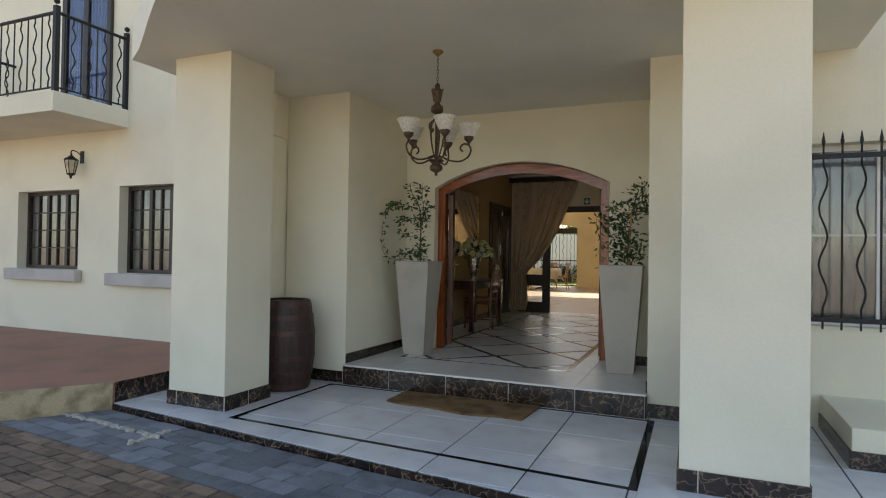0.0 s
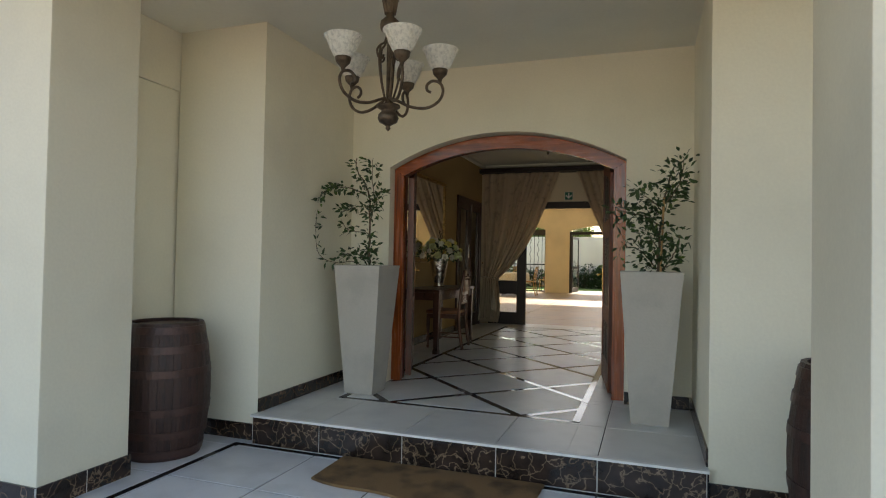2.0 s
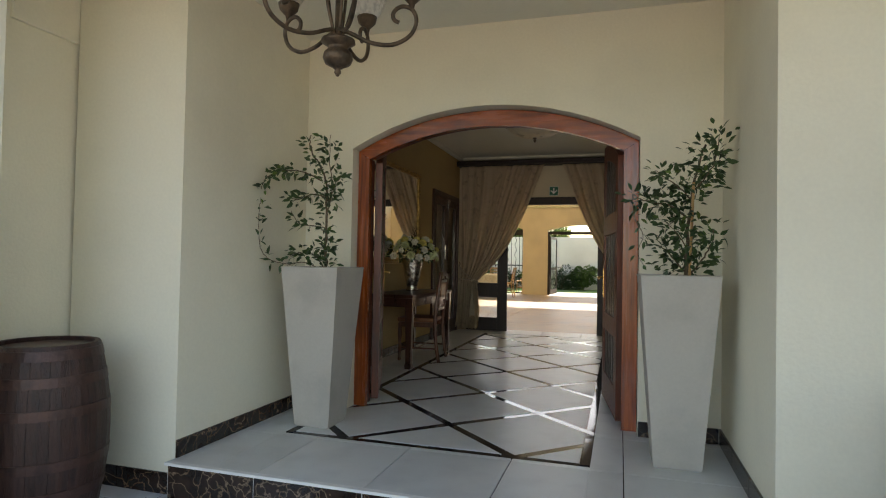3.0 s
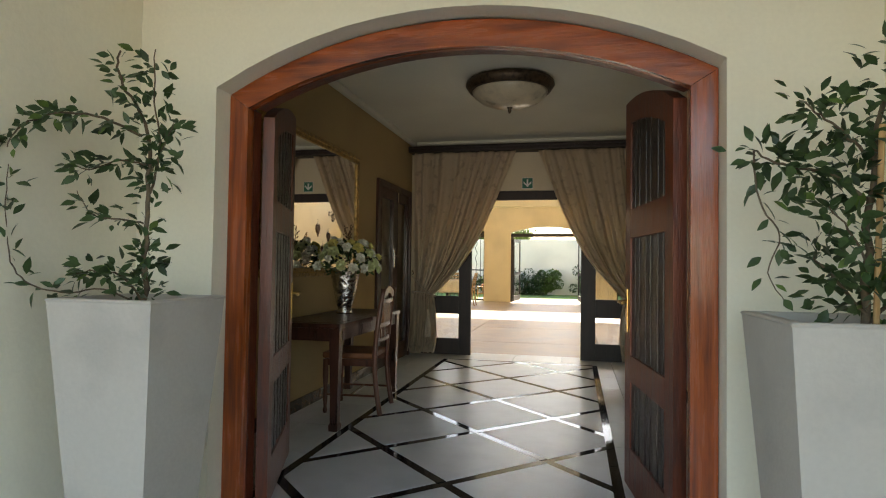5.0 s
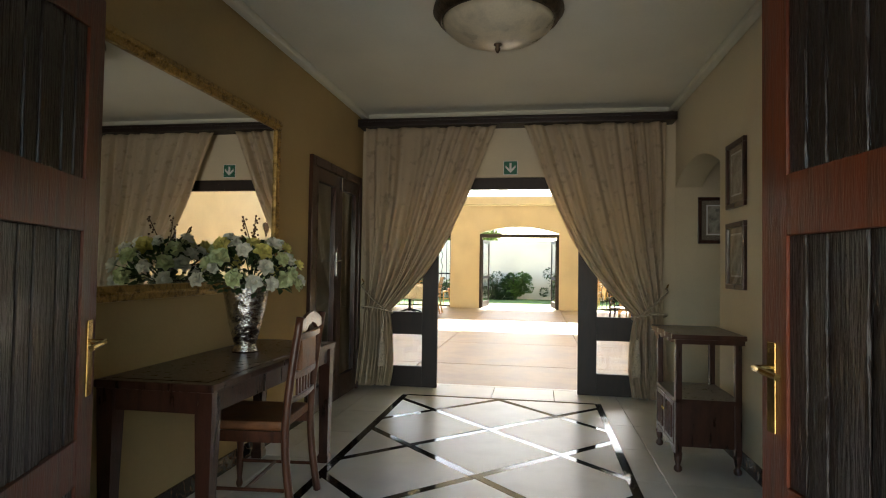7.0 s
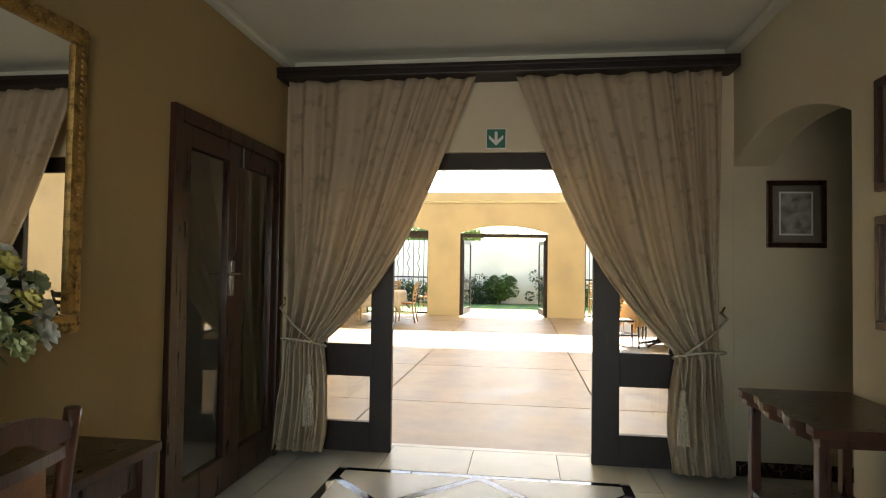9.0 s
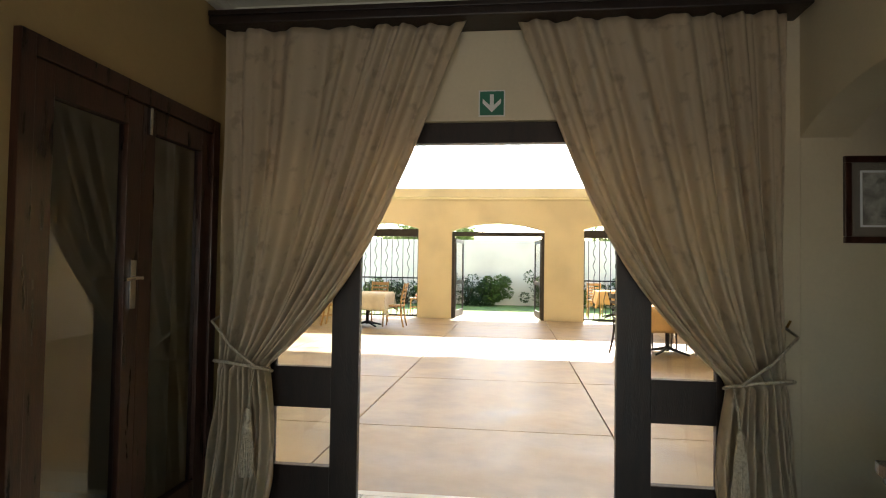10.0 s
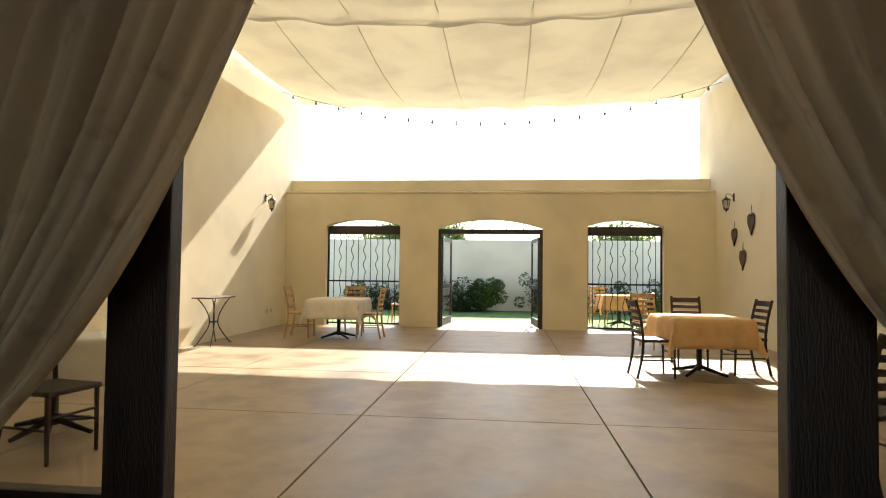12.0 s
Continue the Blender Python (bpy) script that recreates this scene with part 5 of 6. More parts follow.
rng = random.Random(11)
t = thing("flower_bouquet", "bouquet of white and pale yellow roses in a vase", "flowers", at=(VX + 0.03, VY, VZ + 0.36))
ROSES = [rose_mesh("white_petal", 1), rose_mesh("white_petal", 2), rose_mesh("yellow_petal", 3), rose_mesh("green_petal", 4)]
done = []
tries = 0
while len(done) < 44 and tries < 4000:
    tries += 1
    a, e = rng.uniform(0, 2 * math.pi), rng.uniform(-0.35, 1.15)
    R = rng.uniform(0.85, 1.05)
    p = Vector((0.26 * R * math.cos(a) * math.cos(e), 0.36 * R * math.sin(a) * math.cos(e), 0.10 + 0.21 * R * math.sin(e)))
    if p.x < -0.19 or any((p - q).length < 0.095 for q in done):
        continue
    done.append(p)
    d = (p - Vector((0, 0, 0.0))).normalized()
    ob = new("flower", ROSES[rng.choice((0, 1, 1, 2, 2, 3, 3))])
    ob.parent = t
    s = rng.uniform(0.72, 1.0)
    ob.matrix_basis = Matrix.Translation(p) @ d.to_track_quat("Z", "Y").to_matrix().to_4x4() @ pose(0, 0, 0, rng.uniform(-20, 20), rng.uniform(-20, 20), rng.uniform(0, 360)) @ Matrix.Diagonal((s, s, s, 1))
    if len(done) % 3 == 0:
        part("flower_stem", T([(0, 0, 0.0), tuple(p * 0.5 + Vector((0, 0, 0.02))), tuple(p)], 0.003, 5), "leaf", t)
for k in range(380):
    a, e = rng.uniform(0, 2 * math.pi), rng.uniform(-0.5, 1.3)
    R = rng.uniform(0.75, 1.08)
    p = Vector((0.19 * R * math.cos(a) * math.cos(e), 0.30 * R * math.sin(a) * math.cos(e), 0.08 + 0.19 * R * math.sin(e)))
    if p.x < -0.2:
        continue
    ob = new("leaf", LEAVES[rng.randrange(3)])
    ob.parent = t
    d = (p + Vector((rng.gauss(0, 0.1), rng.gauss(0, 0.1), rng.gauss(0, 0.1)))).normalized()
    ob.matrix_basis = Matrix.Translation(p * 0.93) @ d.to_track_quat("Y", "Z").to_matrix().to_4x4() @ pose(0, 0, 0, 0, rng.uniform(-60, 60), 0)
for dy, dx, l in ((0.02, 0.0, 0.42), (-0.10, 0.02, 0.40), (0.08, -0.04, 0.36)):
    sp = part("berry_sprig", T([(0, 0, 0.1), (dx, dy * 0.7, l * 0.7), (dx * 1.2, dy * 1.6, l)], 0.003, 5), "stem", t, "dark berry sprig")
    bm = bmesh.new()
    for i in range(16):
        s = 0.55 + 0.45 * i / 15
        ball(bm, (dx * s * 1.2 + rng.uniform(-0.018, 0.018), dy * 1.6 * s + rng.uniform(-0.022, 0.022), l * s), 0.007)
    part("berries", bm, "rust", sp)

# ---- ceiling light ----
t = thing("ceiling_light", "bronze rimmed alabaster bowl ceiling light", "ceiling light", at=(1.69, 3.04, CEIL))
part("rim", lathe(bmesh.new(), [(0.30, -0.002), (0.40, -0.03), (0.405, -0.06), (0.385, -0.085), (0.37, -0.11), (0.345, -0.115), (0.345, -0.09), (0.30, -0.05)], 56), "bronze", t, smooth=True)
part("bowl", lathe(bmesh.new(), [(0.352, -0.10), (0.33, -0.15), (0.27, -0.20), (0.18, -0.235), (0.08, -0.25), (0.02, -0.253)], 48), "lamp_glass", t, smooth=True)
part("finial", lathe(bmesh.new(), [(0.022, -0.25), (0.026, -0.26), (0.012, -0.27), (0.018, -0.285), (0.006, -0.31)], 16), "bronze", t, smooth=True)


# ---- cabinet ----
def cabinet():
    t = thing("side_cabinet", "dark wooden cabinet with an open upper shelf on turned feet", "cabinet", at=(3.03, 3.72, 0))
    w, d, h = 0.40, 0.62, 0.88   # x depth, y width
    x0, x1, y0, y1 = -w / 2, w / 2, -d / 2, d / 2
    wav = [(x0 - 0.03 + 0.012 * math.sin(i * 1.05), y0 - 0.03 + (d + 0.06) * i / 18) for i in range(19)]
    bm = prism(bmesh.new(), wav + [(x1 + 0.02, y1 + 0.03), (x1 + 0.02, y0 - 0.03)], h - 0.03, h)
    part("top", bm, "wood_dark", t)
    bm = prism(bmesh.new(), [(a + 0.02, b) for a, b in wav] + [(x1 + 0.01, y1 + 0.02), (x1 + 0.01, y0 - 0.02)], h - 0.06, h - 0.031)
    part("top_moulding", bm, "wood_dark", t)
    for x in (x0 + 0.02, x1 - 0.02):
        for y in (y0 + 0.02, y1 - 0.02):
            part("post", B(x - 0.02, x + 0.02, y - 0.02, y + 0.02, 0.12, h - 0.06, bevel=0.004), "wood_dark", t)
            part("foot", lathe(bmesh.new(), [(0.015, 0.0), (0.026, 0.012), (0.026, 0.03), (0.014, 0.045), (0.022, 0.07), (0.028, 0.12)], 12, pose(x, y, 0)), "wood_dark", t, smooth=True)
    part("shelf", B(x0, x1, y0, y1, 0.44, 0.465), "wood_dark", t)
    part("lower_box", B(x0 + 0.02, x1 - 0.005, y0 + 0.02, y1 - 0.02, 0.16, 0.44), "wood_dark", t)
    for y0_, y1_ in ((y0 + 0.045, -0.006), (0.006, y1 - 0.045)):
        dr = part("cabinet_door", B(x0 - 0.004, x0 + 0.018, y0_, y1_, 0.17, 0.435, bevel=0.004), "wood_dark", t)
        n = 6
        for i in range(n):
            yy = y0_ + 0.03 + (y1_ - y0_ - 0.06) * (i + 0.5) / n
            part("reed", T([(x0 - 0.004, yy, 0.20), (x0 - 0.004, yy, 0.41)], 0.010, 8), "wood_dark", dr)
        kb = bmesh.new()
        ball(kb, (x0 - 0.016, y1_ - 0.02 if y1_ < 0 else y0_ + 0.02, 0.34), 0.010)
        part("knob", kb, "brass", dr)
    wavb = [(y0 + 0.03, 0.16)] + [(y0 + 0.03 + (d - 0.06) * i / 16, 0.12 - 0.02 * math.cos(i * math.pi / 4)) for i in range(17)] + [(y1 - 0.03, 0.16)]
    part("skirt", prism(bmesh.new(), wavb, x0, x0 + 0.02, Matrix(((0, 0, 1, 0), (1, 0, 0, 0), (0, 1, 0, 0), (0, 0, 0, 1)))), "wood_dark", t)


cabinet()


def picture(name, label, m, w, h):
    t = thing(name, label, "picture", "hall pictures")
    f = 0.035
    for a in ((-w / 2, w / 2, -h / 2, -h / 2 + f), (-w / 2, w / 2, h / 2 - f, h / 2), (-w / 2, -w / 2 + f, -h / 2 + f, h / 2 - f), (w / 2 - f, w / 2, -h / 2 + f, h / 2 - f)):
        part("frame_side", B(a[0], a[1], -0.025, 0.0, a[2], a[3], bevel=0.005), "wood_dark", t)
    part("mount", B(-w / 2 + f, w / 2 - f, -0.008, -0.002, -h / 2 + f, h / 2 - f), "mount", t, "dull brown picture mount")
    part("inner_border", B(-w * 0.285, w * 0.285, -0.0084, -0.0081, -h * 0.315, h * 0.335), "white_paint", t, "pale inner border")
    part("print", B(-w * 0.255, w * 0.255, -0.0095, -0.0085, -h * 0.29, h * 0.31), "print", t, "faded grey landscape print")
    g = part("glass", B(-w / 2 + f, w / 2 - f, -0.014, -0.012, -h / 2 + f, h / 2 - f), "glass", t)
    g.visible_shadow = False
    t.matrix_basis = m
    return t


pc = picture("framed_picture", "small framed print in dark wooden frame", pose(3.70, 5.599, 1.79), 0.38, 0.46)
copy_thing(pc, pose(HX1 - 0.001, 3.72, 1.955, 0, 0, -90))
copy_thing(pc, pose(HX1 - 0.001, 3.72, 1.395, 0, 0, -90))


# ---- court things ----
def grille(x0, x1, zs, zt):
    t = thing("window_grille", "black iron grille with wavy bars in an arched opening", "window grille", "court grilles")
    y = CY1 + 0.2
    for x in (x0 + 0.02, x1 - 0.02):
        part("frame_post", B(x - 0.02, x + 0.02, y - 0.025, y + 0.025, COURT, zs - 0.02), "iron", t)
    part("frame_rail", B(x0 + 0.04, x1 - 0.04, y - 0.02, y + 0.02, COURT + 0.03, COURT + 0.07), "iron", t)
    part("frame_rail", B(x0 + 0.04, x1 - 0.04, y - 0.02, y + 0.02, 1.06, 1.10), "iron", t)
    part("head_board", B(x0 + 0.04, x1 - 0.04, y - 0.05, y + 0.03, zs - 0.22, zs + 0.0, bevel=0.004), "frame_dark", t)
    n = 12
    for i in range(1, n):
        x = x0 + (x1 - x0) * i / n
        if i % 2:
            part("bar", T([(x, y, COURT + 0.05), (x, y, zs - 0.2)], 0.011, 5), "iron", t)
        else:
            part("bar", T(wavy(x, y, 1.10, zs - 0.22, 0.03, 2.5, 0.1), 0.011, 5), "iron", t)
            part("bar", T(wavy(x, y, COURT + 0.05, 1.06, 0.028, 1.5, 0.1), 0.011, 5), "iron", t)
        part("top_scroll", T([(x - 0.05, y, zs), (x, y, zs + 0.06), (x + 0.05, y, zs + 0.02)], 0.009, 5), "iron", t)
    return t


grille(-2.90, -0.97, 2.50, 2.66)
grille(3.69, 5.50, 2.50, 2.66)


def garden_door():
    t = thing("garden_door", "black framed garden double doors standing open", "door")
    y0, y1 = CY1 + 0.06, CY1 + 0.14
    part("jamb", B(0.0, 0.08, y0, y1, COURT, 2.42, bevel=0.004), "frame_dark", t)
    part("jamb", B(2.53, 2.61, y0, y1, COURT, 2.42, bevel=0.004), "frame_dark", t)
    part("head", B(0.08, 2.53, y0, y1, 2.30, 2.42, bevel=0.004), "frame_dark", t)
    for i in range(5):
        x = 0.45 + i * 0.42
        part("fan_bar", T([(x, y0 + 0.04, 2.42), (x, y0 + 0.04, 2.58)], 0.012, 5), "frame_dark", t)
    for hx, sg in ((0.09, 1), (2.52, -1)):
        m = pose(hx, y1, COURT + 0.02, 0, 0, 84 if sg > 0 else 96)
        for a in ((0, 0.09, 0, 2.26), (1.10, 1.19, 0, 2.26)):
            part("leaf_stile", B(a[0], a[1], -0.02, 0.02, a[2], a[3], m=m), "frame_dark", t)
        for z0, z1 in ((0, 0.2), (0.95, 1.05), (2.16, 2.26)):
            part("leaf_rail", B(0.09, 1.10, -0.02, 0.02, z0, z1, m=m), "frame_dark", t)
        for z0, z1 in ((0.2, 0.95), (1.05, 2.16)):
            p = part("glass_pane", B(0.09, 1.10, -0.003, 0.003, z0, z1, m=m), "glass", t)
            p.visible_shadow = False
        part("door_pull", B(1.12, 1.15, -0.04, 0.04, 0.95, 1.1, m=m), "chrome", t, "steel door pull")


garden_door()


def ladder_chair(mat, label, group):
    """Local: faces -y; back at y = 0.2."""
    t = thing("cafe_chair", label, "chair", group)
    for x in (-0.19, 0.19):
        part("back_leg", T(smooth_line([(x, 0.26, 0.0), (x, 0.205, 0.25), (x, 0.19, 0.46), (x, 0.22, 0.72), (x, 0.28, 0.96)], 3), 0.018, 6), mat, t)
        part("front_leg", T([(x, -0.20, 0.0), (x, -0.19, 0.44)], [0.014, 0.018], 6), mat, t)
        part("side_stretcher", T([(x, -0.197, 0.22), (x, 0.215, 0.22)], 0.010, 5), mat, t)
    part("seat", B(-0.21, 0.21, -0.22, 0.21, 0.44, 0.475, bevel=0.012), mat, t)
    part("front_stretcher", T([(-0.19, -0.197, 0.3), (0.19, -0.197, 0.3)], 0.010, 5), mat, t)
    for i, z in enumerate((0.56, 0.645, 0.73, 0.815, 0.91)):
        y = 0.19 + 0.09 * ((z - 0.46) / 0.5) ** 1.4
        h = 0.035 if i == 4 else 0.022
        bm = bmesh.new()
        for j in range(6):
            xa, xb = -0.18 + 0.06 * j, -0.12 + 0.06 * j
            ca, cb = 0.02 * math.sin(math.pi * j / 6), 0.02 * math.sin(math.pi * (j + 1) / 6)
            prism(bm, [(xa, y + ca - 0.008), (xb, y + cb - 0.008), (xb, y + cb + 0.008), (xa, y + ca + 0.008)], z - h, z + h)
        bmesh.ops.remove_doubles(bm, verts=bm.verts, dist=0.0003)
        part("back_slat", bm, mat, t)
    return t


GROW = Matrix.Diagonal((1.1, 1.1, 1.1, 1))


def cafe_table(at, size, cloth, turn=0):
    t = thing("cafe_table", "square cafe table on a dark cast iron pedestal", "table", "court tables")
    t.matrix_basis = pose(*at, COURT, 0, 0, turn) @ GROW
    part("tabletop", B(-size / 2 + 0.02, size / 2 - 0.02, -size / 2 + 0.02, size / 2 - 0.02, 0.715, 0.74, bevel=0.004), "wood_black", t)
    part("pedestal", T([(0, 0, 0.05), (0, 0, 0.715)], 0.035, 12), "iron", t)
    for k in range(4):
        m = pose(0, 0, 0, 0, 0, 45 + 90 * k)
        part("foot", T([m @ Vector((0.02, 0, 0.10)), m @ Vector((0.2, 0, 0.055)), m @ Vector((0.36, 0, 0.02))], [0.03, 0.024, 0.018], 6), "iron", t)
    c = tagged(new("tablecloth"), "plain white tablecloth draped over a cafe table" if cloth == "cloth" else "peach tablecloth draped over a cafe table", "tablecloth", "court tablecloths")
    c.matrix_basis = pose(*at, COURT, 0, 0, turn) @ GROW
    bm = bmesh.new()
    n = 32
    S, drop = size / 2 + 0.012, 0.36
    ext = S + drop
    g = []
    for i in range(n + 1):
        row = []
        for j in range(n + 1):
            u, v = -ext + 2 * ext * i / n, -ext + 2 * ext * j / n
            ou, ov = max(0, abs(u) - S), max(0, abs(v) - S)
            x = math.copysign(min(abs(u), S), u)
            y = math.copysign(min(abs(v), S), v)
            fall = max(ou, ov) + 0.28 * min(ou, ov)
            if ou > 0 or ov > 0:
                ripple = 0.018 * math.sin((v if ou > ov else u) * 16 + (2 if u > v else 0)) * min(1, fall / 0.15)
                if ou >= ov:
                    x += math.copysign(0.012 + ripple + 0.10 * ov, u)
                    y += math.copysign(0.35 * ov, v)
                if ov > ou:
                    y += math.copysign(0.012 + ripple + 0.10 * ou, v)
                    x += math.copysign(0.35 * ou, u)
            row.append(bm.verts.new((x, y, 0.745 - fall + 0.002 * math.sin(9 * u + 7 * v))))
        g.append(row)
    for a, b in zip(g, g[1:]):
        for j in range(n):
            bm.faces.new((a[j], a[j + 1], b[j + 1], b[j]))
    d = part("cloth_sheet", bm, cloth, c, smooth=True)
    d.modifiers.new("thickness", "SOLIDIFY").thickness = 0.003
    return t


cafe_table((-1.75, 16.3), 0.95, "cloth")
cafe_table((4.45, 13.0), 0.95, "cloth_peach", 4)
cafe_table((4.75, 20.6), 0.9, "cloth_peach")
cafe_table((-2.15, 9.0), 0.64, "cloth", 38)
DARK = ladder_chair("wood_black", "dark brown ladder back cafe chair by a table", "dark court chairs")
DARK.matrix_basis = pose(3.76, 12.75, COURT, 0, 0, 96) @ GROW
copy_thing(DARK, pose(4.55, 13.78, COURT, 0, 0, -4))
copy_thing(DARK, pose(5.12, 13.2, COURT, 0, 0, -84))
copy_thing(DARK, pose(-1.68, 8.40, COURT, 0, 0, 80))
copy_thing(DARK, pose(4.18, 8.62, COURT, 0, 0, 200))
PALE = ladder_chair("wood_pale", "pale pine ladder back cafe chair by a table", "pale court chairs")
PALE.matrix_basis = pose(-2.56, 16.3, COURT, 0, 0, 92) @ GROW
copy_thing(PALE, pose(-1.12, 16.4, COURT, 0, 0, -90))
copy_thing(PALE, pose(-1.7, 17.12, COURT, 0, 0, 0))
copy_thing(PALE, pose(4.40, 15.9, COURT, 0, 0, 150))
copy_thing(PALE, pose(4.3, 21.3, COURT - 0.03, 0, 0, 0))
copy_thing(PALE, pose(-1.2, 20.4, COURT - 0.03, 0, 0, -80))


def iron_console(at):
    t = thing("iron_side_table", "slender wrought iron side table against the wall", "side table", at=at)
    part("top", B(-0.2, 0.2, -0.45, 0.45, 0.86, 0.885, bevel=0.004), "rust", t)
    for sx in (-0.16, 0.16):
        for sy in (-0.4, 0.4):
            part("leg", T(smooth_line([(sx, sy, 0.0), (sx * 0.8, sy * 0.8, 0.06), (sx * 0.35, sy * 0.25, 0.32), (sx * 0.3, sy * 0.2, 0.5), (sx * 0.6, sy * 0.5, 0.72), (sx * 0.9, sy * 0.85, 0.86)], 4), 0.011, 6), "iron", t, smooth=True)
    part("ring", T([(0.07 * math.cos(a / 12 * 2 * math.pi), 0.12 * math.sin(a / 12 * 2 * math.pi), 0.42) for a in range(13)], 0.008, 5), "iron", t)


iron_console((CX0 + 0.30, 14.75, COURT))

copy_thing(lant, pose(CX0, 17.67, 2.98, 0, 0, 90))
copy_thing(lant, pose(CX1, 17.84, 3.0, 0, 0, -90))


def heart(at, s):
    t = thing("heart_ornament", "rusty tin heart hanging on the wall", "wall ornament", "tin hearts")
    pts = []
    for i in range(28):
        a = 2 * math.pi * i / 28
        pts.append((0.0105 * s * 16 * math.sin(a) ** 3 * 0.95, 0.0115 * s * (13 * math.cos(a) - 5 * math.cos(2 * a) - 2 * math.cos(3 * a) - math.cos(4 * a)) * 1.2))
    bm = prism(bmesh.new(), pts, -0.03, -0.005, UPRIGHT)
    bmesh.ops.bevel(bm, geom=list(bm.edges), offset=0.004, segments=1, affect="EDGES")
    part("plate", bm, "rust", t)
    part("wire", T([(0, -0.015, 0.07 * s), (0.02, -0.012, 0.2 * s), (0, -0.006, 0.32 * s), (-0.02, -0.012, 0.2 * s), (0, -0.015, 0.07 * s)], 0.004, 5), "iron", t)
    t.matrix_basis = Matrix.Translation(at) @ pose(0, 0, 0, 0, 0, -90)


heart((CX1, 16.88, 2.43), 1.15)
heart((CX1, 17.79, 2.21), 1.0)
heart((CX1, 17.33, 1.70), 1.1)
for y, z in ((17.9, 0.35), (18.15, 0.35)):
    t = thing("wall_socket", "small cream wall socket", "socket")
    part("plate", B(CX0, CX0 + 0.012, y - 0.05, y + 0.05, z - 0.04, z + 0.04, bevel=0.004), "sill", t)


# ---- shade cloth over the court and its cables ----
def sail(y0, y1, z_edge, sag, name_label, tail, bow=0.0):
    t = thing("shade_sail", name_label, "shade sail", "court shade sails")
    bm = bmesh.new()
    nx, ny = 90, 40
    g = []
    for i in range(ny + 1):
        v = i / ny
        row = []
        for j in range(nx + 1):
            u = j / nx
            x = CX0 + 0.12 + (CX1 - CX0 - 0.24) * u
            pr = 4 * u * (1 - u)
            z = z_edge - sag * pr
            z += 0.16 * math.sin(v * math.pi * 1.0) * -1.0 + 0.02 * math.sin(u * 60 + v * 3) * v
            if v > 0.9:
                z -= tail * (v - 0.9) * 10 * (0.75 + 0.25 * math.cos(u * 2 * math.pi * 7))
            row.append(bm.verts.new((x, y0 + (y1 - y0 + bow * (1 - pr)) * v, z + 0.025 * math.sin(u * 2 * math.pi * 7 + v))))
        g.append(row)
    for a, b in zip(g, g[1:]):
        for j in range(nx):
            bm.faces.new((a[j], a[j + 1], b[j + 1], b[j]))
    s = part("cloth_sheet", bm, "sail", t, smooth=True)
    s.modifiers.new("thickness", "SOLIDIFY").thickness = 0.004
    for y, b in ((y0, 0.0), (y1, bow)):
        part("edge_cable", T([(CX0 + (CX1 - CX0) * k / 20, y + b * (1 - 4 * (k / 20) * (1 - k / 20)), z_edge + 0.03 - sag * 4 * (k / 20) * (1 - k / 20)) for k in range(21)], 0.010, 5), "iron", t)
    for k in range(1, 7):
        u = k / 7
        part("seam", T([(CX0 + 0.12 + (CX1 - CX0 - 0.24) * u, y0 + (y1 - y0) * q / 8, z_edge - sag * 4 * u * (1 - u) - 0.16 * math.sin(math.pi * q / 8) - 0.02) for q in range(9)], 0.010, 5), "sail", t)


sail(13.9, 18.95, 5.98, 0.42, "cream shade cloth sagging below steel cables", 0.16, 0.75)
sail(8.6, 13.8, 5.95, 0.42, "cream shade cloth sagging below steel cables", 0.16)
sail(CY0 + 0.05, 8.5, 5.95, 0.42, "cream shade cloth sagging below steel cables", 0.12)
t = thing("string_lights", "festoon cable of small bulbs across the court", "string lights")
line = [Vector((CX0 + 0.02 + (CX1 - CX0 - 0.04) * k / 36, 18.5, 5.85 - 0.85 * 4 * (k / 36) * (1 - k / 36))) for k in range(37)]
part("cable", T(line, 0.006, 5), "iron", t)
for k in range(1, 36, 2):
    p = line[k]
    b = part("bulb", lathe(bmesh.new(), [(0.012, 0.0), (0.016, -0.03), (0.03, -0.06), (0.026, -0.09), (0.006, -0.10)], 8, Matrix.Translation(p)), "bulb", t)


